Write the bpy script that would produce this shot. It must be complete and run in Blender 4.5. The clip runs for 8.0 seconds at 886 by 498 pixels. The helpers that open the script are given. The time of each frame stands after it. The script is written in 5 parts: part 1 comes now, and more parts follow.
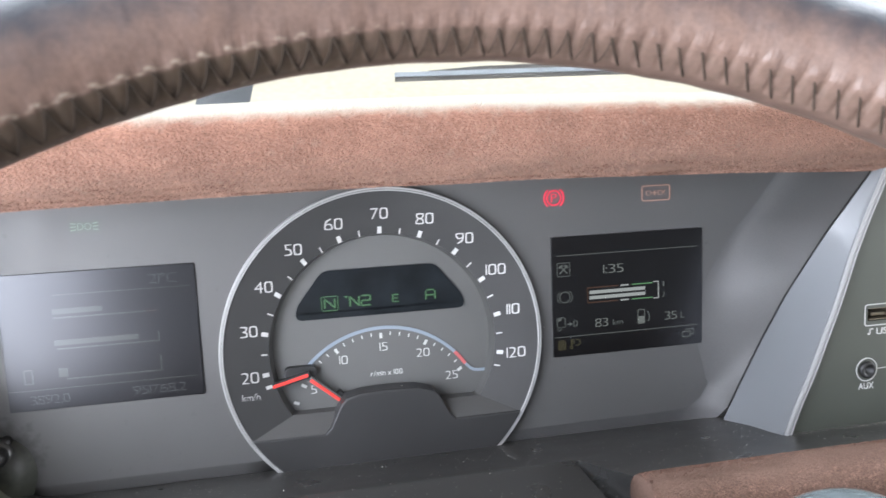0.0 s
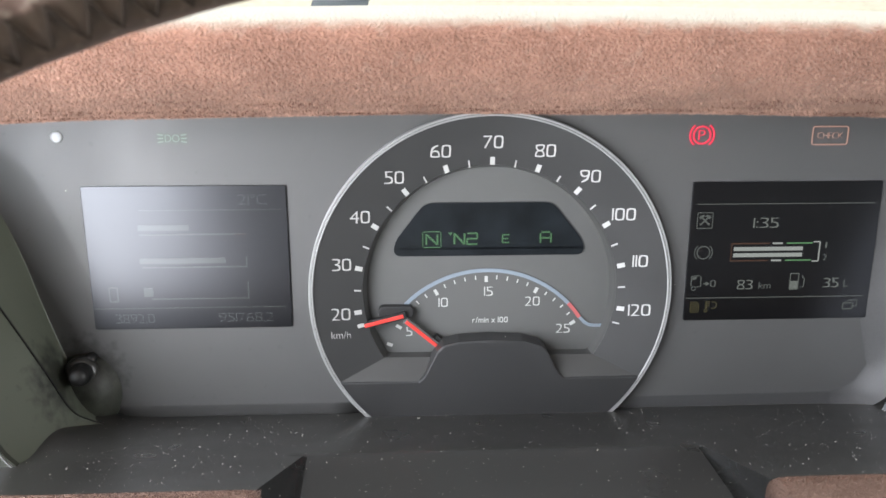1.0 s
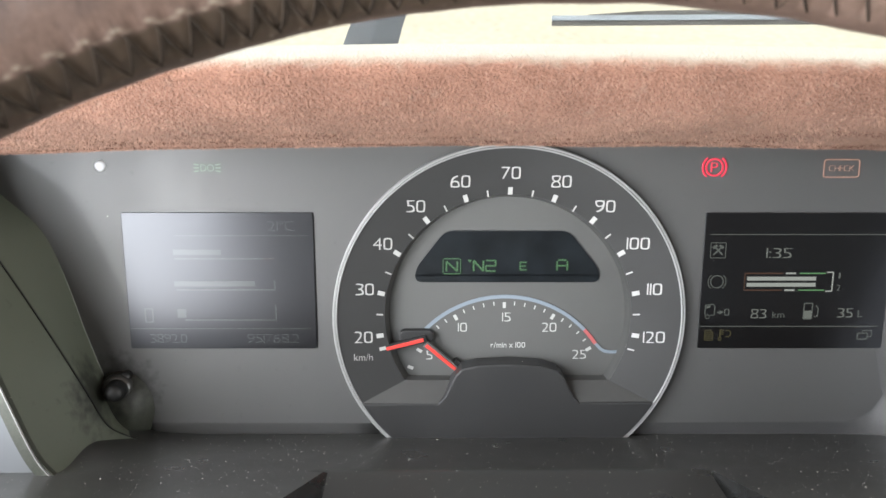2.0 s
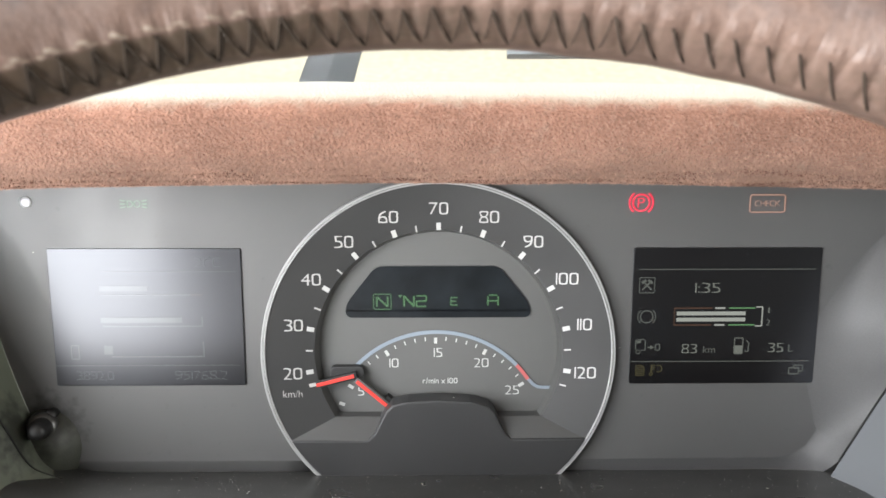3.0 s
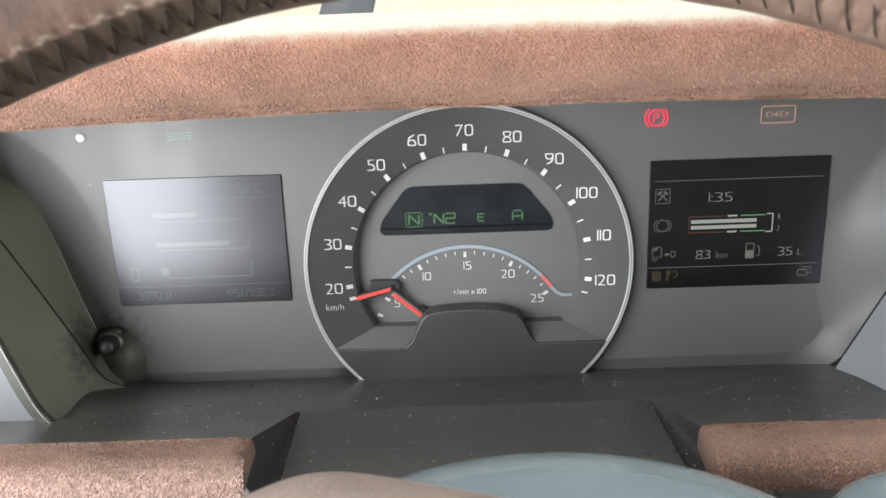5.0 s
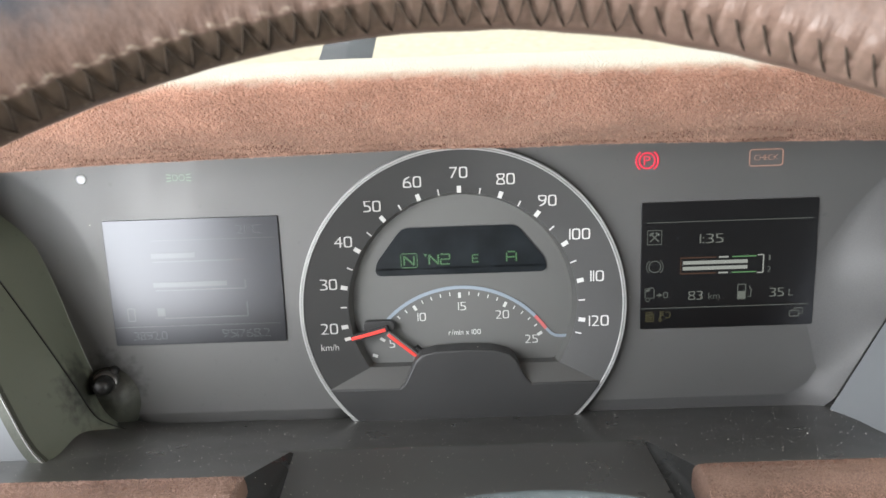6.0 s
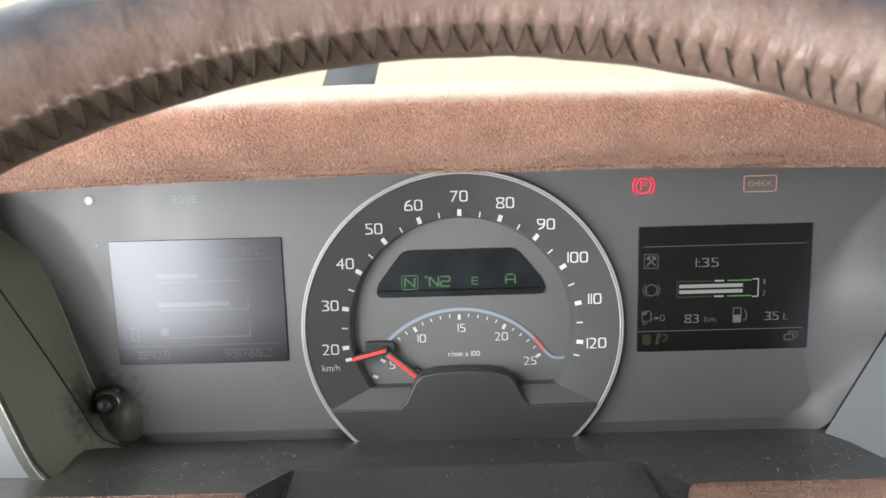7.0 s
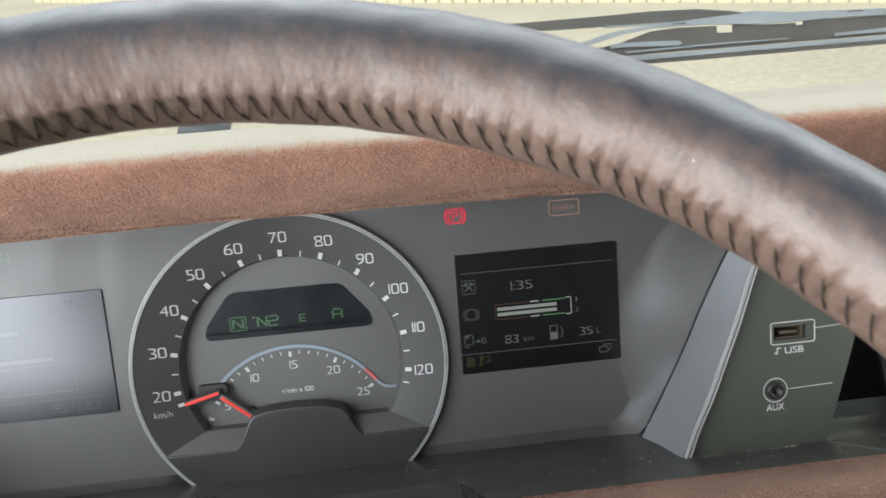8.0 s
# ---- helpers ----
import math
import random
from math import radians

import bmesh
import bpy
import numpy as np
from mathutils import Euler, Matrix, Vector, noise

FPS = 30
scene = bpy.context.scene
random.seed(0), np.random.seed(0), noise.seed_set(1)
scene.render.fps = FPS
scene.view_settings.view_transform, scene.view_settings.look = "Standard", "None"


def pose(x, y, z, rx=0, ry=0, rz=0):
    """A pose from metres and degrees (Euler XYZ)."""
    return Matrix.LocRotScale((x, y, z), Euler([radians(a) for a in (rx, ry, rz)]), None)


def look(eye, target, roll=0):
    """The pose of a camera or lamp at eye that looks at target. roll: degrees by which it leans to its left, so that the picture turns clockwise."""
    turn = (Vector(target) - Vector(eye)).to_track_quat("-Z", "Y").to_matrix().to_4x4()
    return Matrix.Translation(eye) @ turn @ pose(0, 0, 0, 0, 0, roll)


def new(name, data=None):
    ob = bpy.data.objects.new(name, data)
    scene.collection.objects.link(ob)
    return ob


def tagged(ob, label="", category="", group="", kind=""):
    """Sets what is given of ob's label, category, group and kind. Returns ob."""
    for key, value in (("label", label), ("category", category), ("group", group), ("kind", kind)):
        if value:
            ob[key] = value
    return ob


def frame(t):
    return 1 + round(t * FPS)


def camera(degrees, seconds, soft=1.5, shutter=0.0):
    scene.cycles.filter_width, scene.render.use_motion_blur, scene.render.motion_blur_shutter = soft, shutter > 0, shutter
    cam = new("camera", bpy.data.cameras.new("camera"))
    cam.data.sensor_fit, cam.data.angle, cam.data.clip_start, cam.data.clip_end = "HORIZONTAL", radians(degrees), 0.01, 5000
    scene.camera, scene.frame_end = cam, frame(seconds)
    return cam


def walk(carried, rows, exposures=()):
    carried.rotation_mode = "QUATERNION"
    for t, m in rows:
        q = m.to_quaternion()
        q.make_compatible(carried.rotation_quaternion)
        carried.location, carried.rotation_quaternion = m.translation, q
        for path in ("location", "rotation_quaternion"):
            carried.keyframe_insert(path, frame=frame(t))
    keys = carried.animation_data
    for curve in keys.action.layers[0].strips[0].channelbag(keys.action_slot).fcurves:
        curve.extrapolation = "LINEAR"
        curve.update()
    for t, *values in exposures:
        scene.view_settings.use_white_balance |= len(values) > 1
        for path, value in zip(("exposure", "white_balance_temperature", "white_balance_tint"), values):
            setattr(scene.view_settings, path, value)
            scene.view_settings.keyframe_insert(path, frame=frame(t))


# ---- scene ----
cam = camera(58.93, 8.0, shutter=0.15)
PATH = [
    (0, (-0.04010, -0.31970, 0.06729), (0.16107, 0.65078, -0.06581), -2.47),
    (0.3, (-0.06134, -0.31067, 0.06264), (0.13152, 0.66129, -0.07195), -0.84),
    (0.5, (-0.05513, -0.29518, 0.06226), (0.09743, 0.67965, -0.10035), -0.07),
    (1, (-0.03173, -0.28024, 0.06947), (0.01565, 0.68995, -0.16821), 0.01),
    (1.5, (-0.02452, -0.28270, 0.07152), (-0.00965, 0.69312, -0.14653), -0.34),
    (1.7, (-0.02684, -0.28667, 0.07053), (-0.01840, 0.69183, -0.13557), -0.27),
    (2.8, (-0.02132, -0.29640, 0.07080), (-0.01838, 0.68835, -0.10315), 0.58),
    (3, (-0.00248, -0.29092, 0.07277), (0.01141, 0.69559, -0.09031), 0.03),
    (3.5, (0.00350, -0.29866, 0.07417), (0.00208, 0.67724, -0.14403), -1.53),
    (4, (-0.00800, -0.31017, 0.07343), (-0.02525, 0.65201, -0.19844), -2.18),
    (4.2, (-0.00743, -0.30866, 0.07450), (-0.03017, 0.64998, -0.20921), -2.26),
    (5.3, (-0.00430, -0.31514, 0.07527), (-0.01980, 0.65429, -0.16960), -2.19),
    (5.5, (-0.00424, -0.31850, 0.07418), (-0.02180, 0.65386, -0.15865), -2.18),
    (6, (-0.00298, -0.31536, 0.07393), (-0.01650, 0.66388, -0.12836), -2.08),
    (6.5, (-0.00289, -0.31885, 0.07301), (-0.01547, 0.66470, -0.10718), -1.84),
    (7, (-0.00365, -0.32125, 0.07285), (-0.01449, 0.66452, -0.09486), -1.67),
    (7.3, (-0.00442, -0.32977, 0.06383), (-0.00933, 0.65670, -0.10005), -1.65),
    (7.5, (0.01703, -0.34320, 0.07526), (0.02257, 0.64429, -0.08234), -2.02),
    (7.7, (0.03008, -0.33207, 0.08221), (0.06433, 0.65533, -0.07229), -2.69),
    (8, (0.04278, -0.33251, 0.08034), (0.12156, 0.65246, -0.07334), -4.65),
]
EXPOSURES = [(0.0, 2.77, 6250, 11), (0.5, 2.8, 6570, 10), (1.0, 2.7, 6510, 9), (1.5, 2.7, 6570, 7), (3.0, 2.8, 6810, 8), (3.5, 2.64, 6800, 7), (4.0, 2.77, 6810, 8), (5.5, 2.72, 6760, 7), (7.0, 2.72, 6760, 8), (7.3, 2.67, 6760, 8), (7.5, 2.34, 6710, 8), (8.0, 2.17, 6610, 5)]
SKY, SUN = 0.055, 1.5
LEFT_W, RIGHT_W, FRONT_W = 12.6, 3.4, 5.6
# Dashboard frame: origin at the dial, x to the passenger, y ahead, z up along the dial face, which leans back.
LEAN = 15.0
W = pose(0, 0, 2.1, -LEAN, 0, 0)
cam.data.dof.use_dof, cam.data.dof.focus_distance, cam.data.dof.aperture_fstop = True, 0.338, 28.0
walk(cam, [(t, W @ look(eye, target, roll)) for t, eye, target, roll in PATH], EXPOSURES)

# ---- world and sun ----
world = bpy.data.worlds.new("sky")
scene.world = world
world.use_nodes = True
wn = world.node_tree.nodes
sky = wn.new("ShaderNodeTexSky")
sky.sky_type, sky.sun_disc = "NISHITA", False
sky.sun_elevation, sky.sun_rotation = radians(48), radians(200)
world.node_tree.links.new(sky.outputs["Color"], wn["Background"].inputs["Color"])
wn["Background"].inputs["Strength"].default_value = SKY
sun = new("sun", bpy.data.lights.new("sun", "SUN"))
sun.data.energy, sun.data.angle, sun.data.color = SUN, radians(0.6), (1.0, 0.94, 0.80)
sun.matrix_world = look((-1.4, -3.8, 9.0), (0, 0, 4.5))


def window_light(name, watts, size_x, size_y, m, color=(1, 1, 1)):
    """Skylight that comes in through an opening of the cab."""
    lamp = new(name, bpy.data.lights.new(name, "AREA"))
    lamp.data.shape, lamp.data.size, lamp.data.size_y, lamp.data.energy, lamp.data.color = "RECTANGLE", size_x, size_y, watts, color
    lamp.matrix_world = m
    return lamp


window_light("light_left_window", LEFT_W, 1.34, 1.10, look((-0.555, -0.81, 2.1 + 0.20), (0.5, -0.81, 2.1 + 0.20)), (0.905, 0.93, 1.0))
window_light("light_right_window", RIGHT_W, 0.85, 0.8, look((1.74, -0.53, 2.1 + 0.30), (0.5, -0.53, 2.1 + 0.30)), (1.0, 0.98, 0.95))
window_light("light_windscreen", FRONT_W, 1.9, 0.6, look((0.55, 0.085, 2.1 + 0.62), (0.45, -0.9, 2.1 + 0.35)), (0.93, 0.97, 1.0))

# ---- materials ----
def material(name, color, rough=0.5, metal=0.0, **more):
    """A principled material with two scales of variation in colour, roughness and relief."""
    m = bpy.data.materials.new(name)
    m.use_nodes = True
    nt = m.node_tree
    b = nt.nodes["Principled BSDF"]
    co = nt.nodes.new("ShaderNodeTexCoord").outputs["Object"]

    def node(kind, **values):
        n = nt.nodes.new(kind)
        for key, value in values.items():
            n.inputs[key].default_value = value
        return n

    def noisy(scale, detail=3.0, stretch=None):
        n = node("ShaderNodeTexNoise", Scale=scale, Detail=detail)
        if stretch:
            mp = node("ShaderNodeMapping", Scale=stretch)
            nt.links.new(co, mp.inputs["Vector"])
            nt.links.new(mp.outputs["Vector"], n.inputs["Vector"])
        else:
            nt.links.new(co, n.inputs["Vector"])
        return n.outputs["Fac"]

    def ramp(fac, lo, hi, a, c):
        r = node("ShaderNodeMapRange", **{"From Min": lo, "From Max": hi, "To Min": a, "To Max": c})
        nt.links.new(fac, r.inputs["Value"])
        return r.outputs["Result"]

    def mix(kind, fac, a, c):
        x = nt.nodes.new("ShaderNodeMix")
        x.data_type, x.blend_type = "RGBA", kind
        for value, socket in ((fac, x.inputs[0]), (a, x.inputs[6]), (c, x.inputs[7])):
            if isinstance(value, bpy.types.NodeSocket):
                nt.links.new(value, socket)
            else:
                socket.default_value = value
        return x.outputs[2]

    big, small = more.get("big", 12.0), more.get("small", 900.0)
    amount = more.get("amount", 0.15)
    base = (*color, 1.0)
    dark = (*[c * (1 - amount) for c in color], 1.0)
    light = (*[min(1.0, c * (1 + amount)) for c in color], 1.0)
    out = mix("MIX", ramp(noisy(big), 0.3, 0.7, 0.0, 1.0), dark, light)
    grain = more.get("grain", 0.0)
    fine = noisy(small, 4.0, more.get("stretch"))
    if grain:
        lo = (*[c * (1 - grain) for c in color], 1.0)
        hi = (*[min(1.0, c * (1 + grain)) for c in color], 1.0)
        out = mix("MIX", 0.55, out, mix("MIX", ramp(fine, 0.34, 0.66, 0.0, 1.0), lo, hi))
    if more.get("dust"):
        v = node("ShaderNodeTexVoronoi", Scale=more.get("dust_scale", 120.0), Randomness=1.0)
        nt.links.new(co, v.inputs["Vector"])
        sep = nt.nodes.new("ShaderNodeSeparateColor")
        nt.links.new(v.outputs["Color"], sep.inputs["Color"])
        size = ramp(sep.outputs["Red"], 1.0 - more["dust"], 1.0, 0.0, 0.075)
        less = nt.nodes.new("ShaderNodeMath")
        less.operation = "LESS_THAN"
        nt.links.new(v.outputs["Distance"], less.inputs[0])
        nt.links.new(size, less.inputs[1])
        out = mix("MIX", less.outputs[0], out, (0.55, 0.53, 0.48, 1.0))
    # second tone by attribute: worn leather on the rim, paler suede on the hood
    if more.get("wear_tone"):
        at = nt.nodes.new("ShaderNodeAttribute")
        at.attribute_name = "wear_tone"
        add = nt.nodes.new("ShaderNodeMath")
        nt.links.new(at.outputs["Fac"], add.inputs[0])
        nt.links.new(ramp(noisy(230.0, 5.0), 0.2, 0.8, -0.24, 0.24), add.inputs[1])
        out = mix("MIX", ramp(add.outputs[0], 0.08, 0.92, 0.0, 1.0), out, (*more["wear_tone"], 1.0))
    if more.get("smudge"):
        far = nt.nodes.new("ShaderNodeVectorMath")
        far.operation = "DISTANCE"
        nt.links.new(co, far.inputs[0])
        far.inputs[1].default_value = more["smudge"]
        add = nt.nodes.new("ShaderNodeMath")
        nt.links.new(ramp(far.outputs["Value"], 0.004, 0.0205, 1.0, 0.0), add.inputs[0])
        nt.links.new(ramp(noisy(260.0, 4.0), 0.25, 0.75, -0.4, 0.4), add.inputs[1])
        out = mix("MIX", ramp(add.outputs[0], 0.25, 0.9, 0.0, 0.8), out, (0.014, 0.014, 0.012, 1.0))
    if more.get("stain"):
        at = nt.nodes.new("ShaderNodeAttribute")
        at.attribute_name = "stain"
        add = nt.nodes.new("ShaderNodeMath")
        nt.links.new(at.outputs["Fac"], add.inputs[0])
        nt.links.new(ramp(noisy(420.0, 4.0), 0.2, 0.8, -0.35, 0.15), add.inputs[1])
        out = mix("MIX", ramp(add.outputs[0], 0.15, 0.85, 0.0, 0.85), out, (*more["stain"], 1.0))
    if more.get("scuff"):
        at = nt.nodes.new("ShaderNodeAttribute")
        at.attribute_name = "scuff"
        add = nt.nodes.new("ShaderNodeMath")
        nt.links.new(at.outputs["Fac"], add.inputs[0])
        nt.links.new(ramp(noisy(520.0, 3.0), 0.25, 0.75, -0.45, 0.1), add.inputs[1])
        out = mix("MIX", ramp(add.outputs[0], 0.2, 0.8, 0.0, 0.75), out, (*more["scuff"], 1.0))
    nt.links.new(out, b.inputs["Base Color"])
    nt.links.new(ramp(noisy(more.get("rough_scale", 60.0)), 0.3, 0.7, rough * 0.88, min(1.0, rough * 1.12)), b.inputs["Roughness"])
    b.inputs["Metallic"].default_value = metal
    b.inputs["Specular IOR Level"].default_value = more.get("spec", 0.5)
    if more.get("spec_tint"):
        b.inputs["Specular Tint"].default_value = (*more["spec_tint"], 1.0)
    if more.get("coat"):
        b.inputs["Coat Weight"].default_value = more["coat"]
        b.inputs["Coat Roughness"].default_value = more.get("coat_rough", 0.05)
    if more.get("sheen"):
        b.inputs["Sheen Weight"].default_value = more["sheen"]
        b.inputs["Sheen Roughness"].default_value = 0.3
        b.inputs["Sheen Tint"].default_value = (*more.get("sheen_tint", (1, 0.85, 0.75)), 1.0)
    if more.get("bump"):
        k = node("ShaderNodeBump", Strength=more["bump"], Distance=more.get("deep", 0.0006))
        nt.links.new(fine, k.inputs["Height"])
        nt.links.new(k.outputs["Normal"], b.inputs["Normal"])
    return m


def glow(name, color, strength, base=0.0012, rough=0.29):
    m = bpy.data.materials.new(name)
    m.use_nodes = True
    b = m.node_tree.nodes["Principled BSDF"]
    b.inputs["Base Color"].default_value = (base, base, base, 1)
    b.inputs["Roughness"].default_value = rough
    b.inputs["Specular IOR Level"].default_value = 0.78
    b.inputs["Specular Tint"].default_value = (0.91, 0.93, 1.0, 1.0)
    b.inputs["Emission Color"].default_value = (*color, 1)
    b.inputs["Emission Strength"].default_value = strength
    return m


M_FACE = material("satin_grey_plastic", (0.078, 0.077, 0.076), 0.47, amount=0.06, small=3000, bump=0.08, deep=0.0002, coat=0.10, coat_rough=0.05, dust=0.012, dust_scale=330, smudge=(-0.152, -0.001, -0.045))
M_DIAL = material("black_dial_plastic", (0.036, 0.036, 0.0355), 0.42, amount=0.1, small=3000, bump=0.06, deep=0.0002, dust=0.03, dust_scale=160)
M_FLOOR = material("grey_dial_plastic", (0.088, 0.088, 0.085), 0.55, amount=0.06, small=3000, bump=0.06, deep=0.0002)
M_HOOD = material("charcoal_plastic", (0.028, 0.028, 0.028), 0.45, amount=0.1, small=2600, bump=0.1, deep=0.0002, dust=0.05, dust_scale=170)
M_SLOPE = material("dark_dial_plastic", (0.055, 0.055, 0.053), 0.45, amount=0.1, small=2600, bump=0.1, deep=0.0002)
M_SHELF = material("dusty_charcoal_plastic", (0.042, 0.0415, 0.039), 0.31, spec=0.8, amount=0.15, small=2200, bump=0.05, deep=0.0002)
M_CHEEK = material("olive_charcoal_plastic", (0.112, 0.124, 0.095), 0.40, amount=0.1, small=2200, bump=0.12, deep=0.0003, dust=0.04, dust_scale=150, smudge=(-0.1575, -0.0165, -0.0415))
M_WELL = material("glossy_black_moulding", (0.011, 0.0112, 0.0105), 0.26, amount=0.15, small=1800, spec=0.6)
M_SOCKET = material("olive_socket_plastic", (0.060, 0.065, 0.054), 0.42, amount=0.1, small=2200, bump=0.12, deep=0.0003, dust=0.03, dust_scale=150)
M_BEND = material("dusty_grey_plastic", (0.080, 0.079, 0.079), 0.55, amount=0.10, big=60, small=2600, grain=0.12, bump=0.1, deep=0.0003, dust=0.05, dust_scale=420, spec=0.35)
M_BOSS = material("grimy_olive_plastic", (0.050, 0.054, 0.042), 0.55, amount=0.25, big=160, small=1800, grain=0.2, bump=0.2, deep=0.0004, dust=0.05, dust_scale=300, smudge=(-0.150, -0.008, -0.040))
M_LIGHTCHEEK = material("light_grey_plastic", (0.150, 0.158, 0.166), 0.38, amount=0.06, small=2200, bump=0.08, deep=0.0003, dust=0.02, dust_scale=330)
M_PANEL = material("blue_grey_plastic", (0.145, 0.153, 0.162), 0.35, amount=0.06, small=2200, bump=0.08, deep=0.0003)
M_RING = material("satin_silver_trim", (0.30, 0.30, 0.295), 0.45, 0.1, amount=0.05)
M_SCREEN = material("dark_screen_glass", (0.0012, 0.0012, 0.0014), 0.29, amount=0.1, small=1500, rough_scale=2.0, spec=0.78, spec_tint=(0.91, 0.93, 1.0))
M_LCD = material("black_lcd_glass", (0.008, 0.010, 0.012), 0.35, amount=0.35, big=90, spec=0.25, dust=0.05, dust_scale=260)
M_WHITE = material("white_print", (0.44, 0.44, 0.425), 0.5, amount=0.04)
M_BLUE = material("pale_blue_print", (0.19, 0.225, 0.265), 0.5, amount=0.04)
M_RED = material("red_print", (0.42, 0.10, 0.10), 0.5, amount=0.04)
M_NEEDLE = material("red_needle_plastic", (0.60, 0.045, 0.035), 0.4, amount=0.05)
M_HOODSUEDE = material("pale_topped_suede", (0.214, 0.113, 0.080), 0.95, amount=0.34, big=55, small=1450, stretch=(0.85, 1.0, 1.15), grain=0.36, bump=1.0, deep=0.0013, sheen=0.12, sheen_tint=(1.0, 0.93, 0.80), spec=0.1, wear_tone=(0.29, 0.268, 0.222))
M_NAP = material("suede_fibres", (0.277, 0.164, 0.123), 0.95, amount=0.3, big=30, small=400, grain=0.7, sheen=0.1, spec=0.1)
M_SHADENAP = material("shaded_suede_fibres", (0.160, 0.076, 0.055), 0.95, amount=0.3, big=60, small=400, grain=0.5, spec=0.1)
M_PADSUEDE = material("deep_brown_suede", (0.150, 0.096, 0.075), 0.95, amount=0.25, big=30, small=1500, grain=0.4, bump=0.8, deep=0.0012, spec=0.1)
M_LITPADNAP = material("lit_suede_fibres", (0.410, 0.290, 0.245), 0.95, amount=0.35, big=40, small=500, grain=0.6, sheen=0.1, spec=0.1)
M_DUST = material("pale_dust", (0.55, 0.53, 0.48), 0.9)
M_BRIDGE = material("dark_wiper_paint", (0.105, 0.102, 0.092), 0.45, amount=0.15, small=400)
M_BRACKET = material("dark_bracket_paint", (0.075, 0.085, 0.088), 0.45, amount=0.1, small=400)
M_HUB = material("faded_brown_leather", (0.110, 0.080, 0.064), 0.5, amount=0.2, big=35, small=900, grain=0.3, bump=0.4, deep=0.0006)
M_RIM = material("worn_rim_leather", (0.106, 0.068, 0.053), 0.44, amount=0.2, big=35, small=900, grain=0.2, spec=0.5, dust=0.03, dust_scale=420, bump=0.22, deep=0.0005, wear_tone=(0.016, 0.018, 0.023), stain=(0.038, 0.026, 0.015), scuff=(0.290, 0.245, 0.195))
M_THREAD = material("dark_thread", (0.034, 0.026, 0.020), 0.9, amount=0.2, small=3000, bump=0.4, deep=0.0002, spec=0.1)
M_BLACK = material("black_rubber", (0.012, 0.012, 0.012), 0.5, amount=0.2, small=1500, bump=0.1)
M_SHROUD = material("grey_green_shroud", (0.075, 0.092, 0.097), 0.20, amount=0.04, rough_scale=6.0, spec=0.8)
M_METAL = material("dull_connector_metal", (0.22, 0.19, 0.14), 0.4, 0.8, amount=0.3, small=900)
M_TAN = material("tan_trim_cloth", (0.12, 0.085, 0.06), 0.85, amount=0.12, big=6, small=700, grain=0.15, bump=0.3)
M_CAB = material("grey_cab_lining", (0.10, 0.096, 0.09), 0.8, amount=0.1, big=4, small=500, grain=0.1, bump=0.3)
M_CABDARK = material("dark_cab_lining", (0.014, 0.0135, 0.013), 0.8, amount=0.15, big=4, small=500, grain=0.1, bump=0.3)
M_GROUND = material("pale_gravel", (0.43, 0.395, 0.295), 0.95, amount=0.18, big=0.35, small=9.0, grain=0.25, bump=0.5, deep=0.02)
M_KERB = material("white_kerb_stone", (0.60, 0.55, 0.40), 0.85, amount=0.1, big=1.0, small=30, grain=0.1, bump=0.3, deep=0.004)
M_WIPER = material("grey_wiper_paint", (0.30, 0.335, 0.35), 0.4, amount=0.12, small=400)
G_GREEN = glow("green_segments", (0.30, 0.75, 0.32), 0.05)
G_WHITE = glow("white_segments", (0.75, 0.80, 0.76), 0.062)
G_TEXT = glow("grey_green_digits", (0.62, 0.68, 0.62), 0.034)
G_DIM = glow("dim_grey_segments", (0.45, 0.50, 0.46), 0.034, 0.0012)
G_RED = glow("red_lamp", (1.0, 0.045, 0.10), 0.20)
G_AMBER = glow("dim_amber_lamp", (0.70, 0.27, 0.15), 0.085, 0.10, 0.5)
G_FAINT = glow("faint_segments", (0.45, 0.48, 0.50), 0.026, 0.0012)
G_ORANGE = glow("dim_red_segments", (0.50, 0.24, 0.14), 0.022)
G_OLIVE = glow("dim_olive_segments", (0.40, 0.36, 0.17), 0.024)
G_GREENDIM = glow("dim_green_lamp", (0.20, 0.60, 0.25), 0.08, 0.09, 0.5)
G_SPOT = glow("pale_sensor_lens", (0.8, 0.85, 0.9), 0.0, base=0.38)
M_GLASS = bpy.data.materials.new("window_glass")
M_GLASS.use_nodes = True
_g = M_GLASS.node_tree.nodes["Principled BSDF"]
_g.inputs["Transmission Weight"].default_value, _g.inputs["Roughness"].default_value, _g.inputs["IOR"].default_value = 1.0, 0.0, 1.1


# ---- building helpers ----
BASES = {}


def thing(name, label, category, at=(0, 0, 0), group="", kind="", frame_of=None):
    """An Empty at the base of a thing, in the dashboard's frame unless told otherwise."""
    ob = new(name)
    ob.empty_display_size = 0.02
    ob.matrix_world = (W if frame_of is None else frame_of) @ Matrix.Translation(at)
    BASES[ob.name] = Vector(at)
    return tagged(ob, label, category, group, kind)


def part(name, bm, mat, parent, label="", smooth=False):
    """Links a bmesh as one mesh under a thing or a part, in the thing's own frame."""
    me = bpy.data.meshes.new(name)
    if isinstance(bm, bmesh.types.BMesh):
        bmesh.ops.recalc_face_normals(bm, faces=bm.faces)
        bm.to_mesh(me)
        bm.free()
    else:
        me = bm
    if smooth:
        me.polygons.foreach_set("use_smooth", [True] * len(me.polygons))
    if not me.materials:
        me.materials.append(mat)
    ob = new(name, me)
    ob.parent = parent
    if parent.name in BASES:
        ob.matrix_basis = Matrix.Translation(-BASES[parent.name])
    return tagged(ob, label)


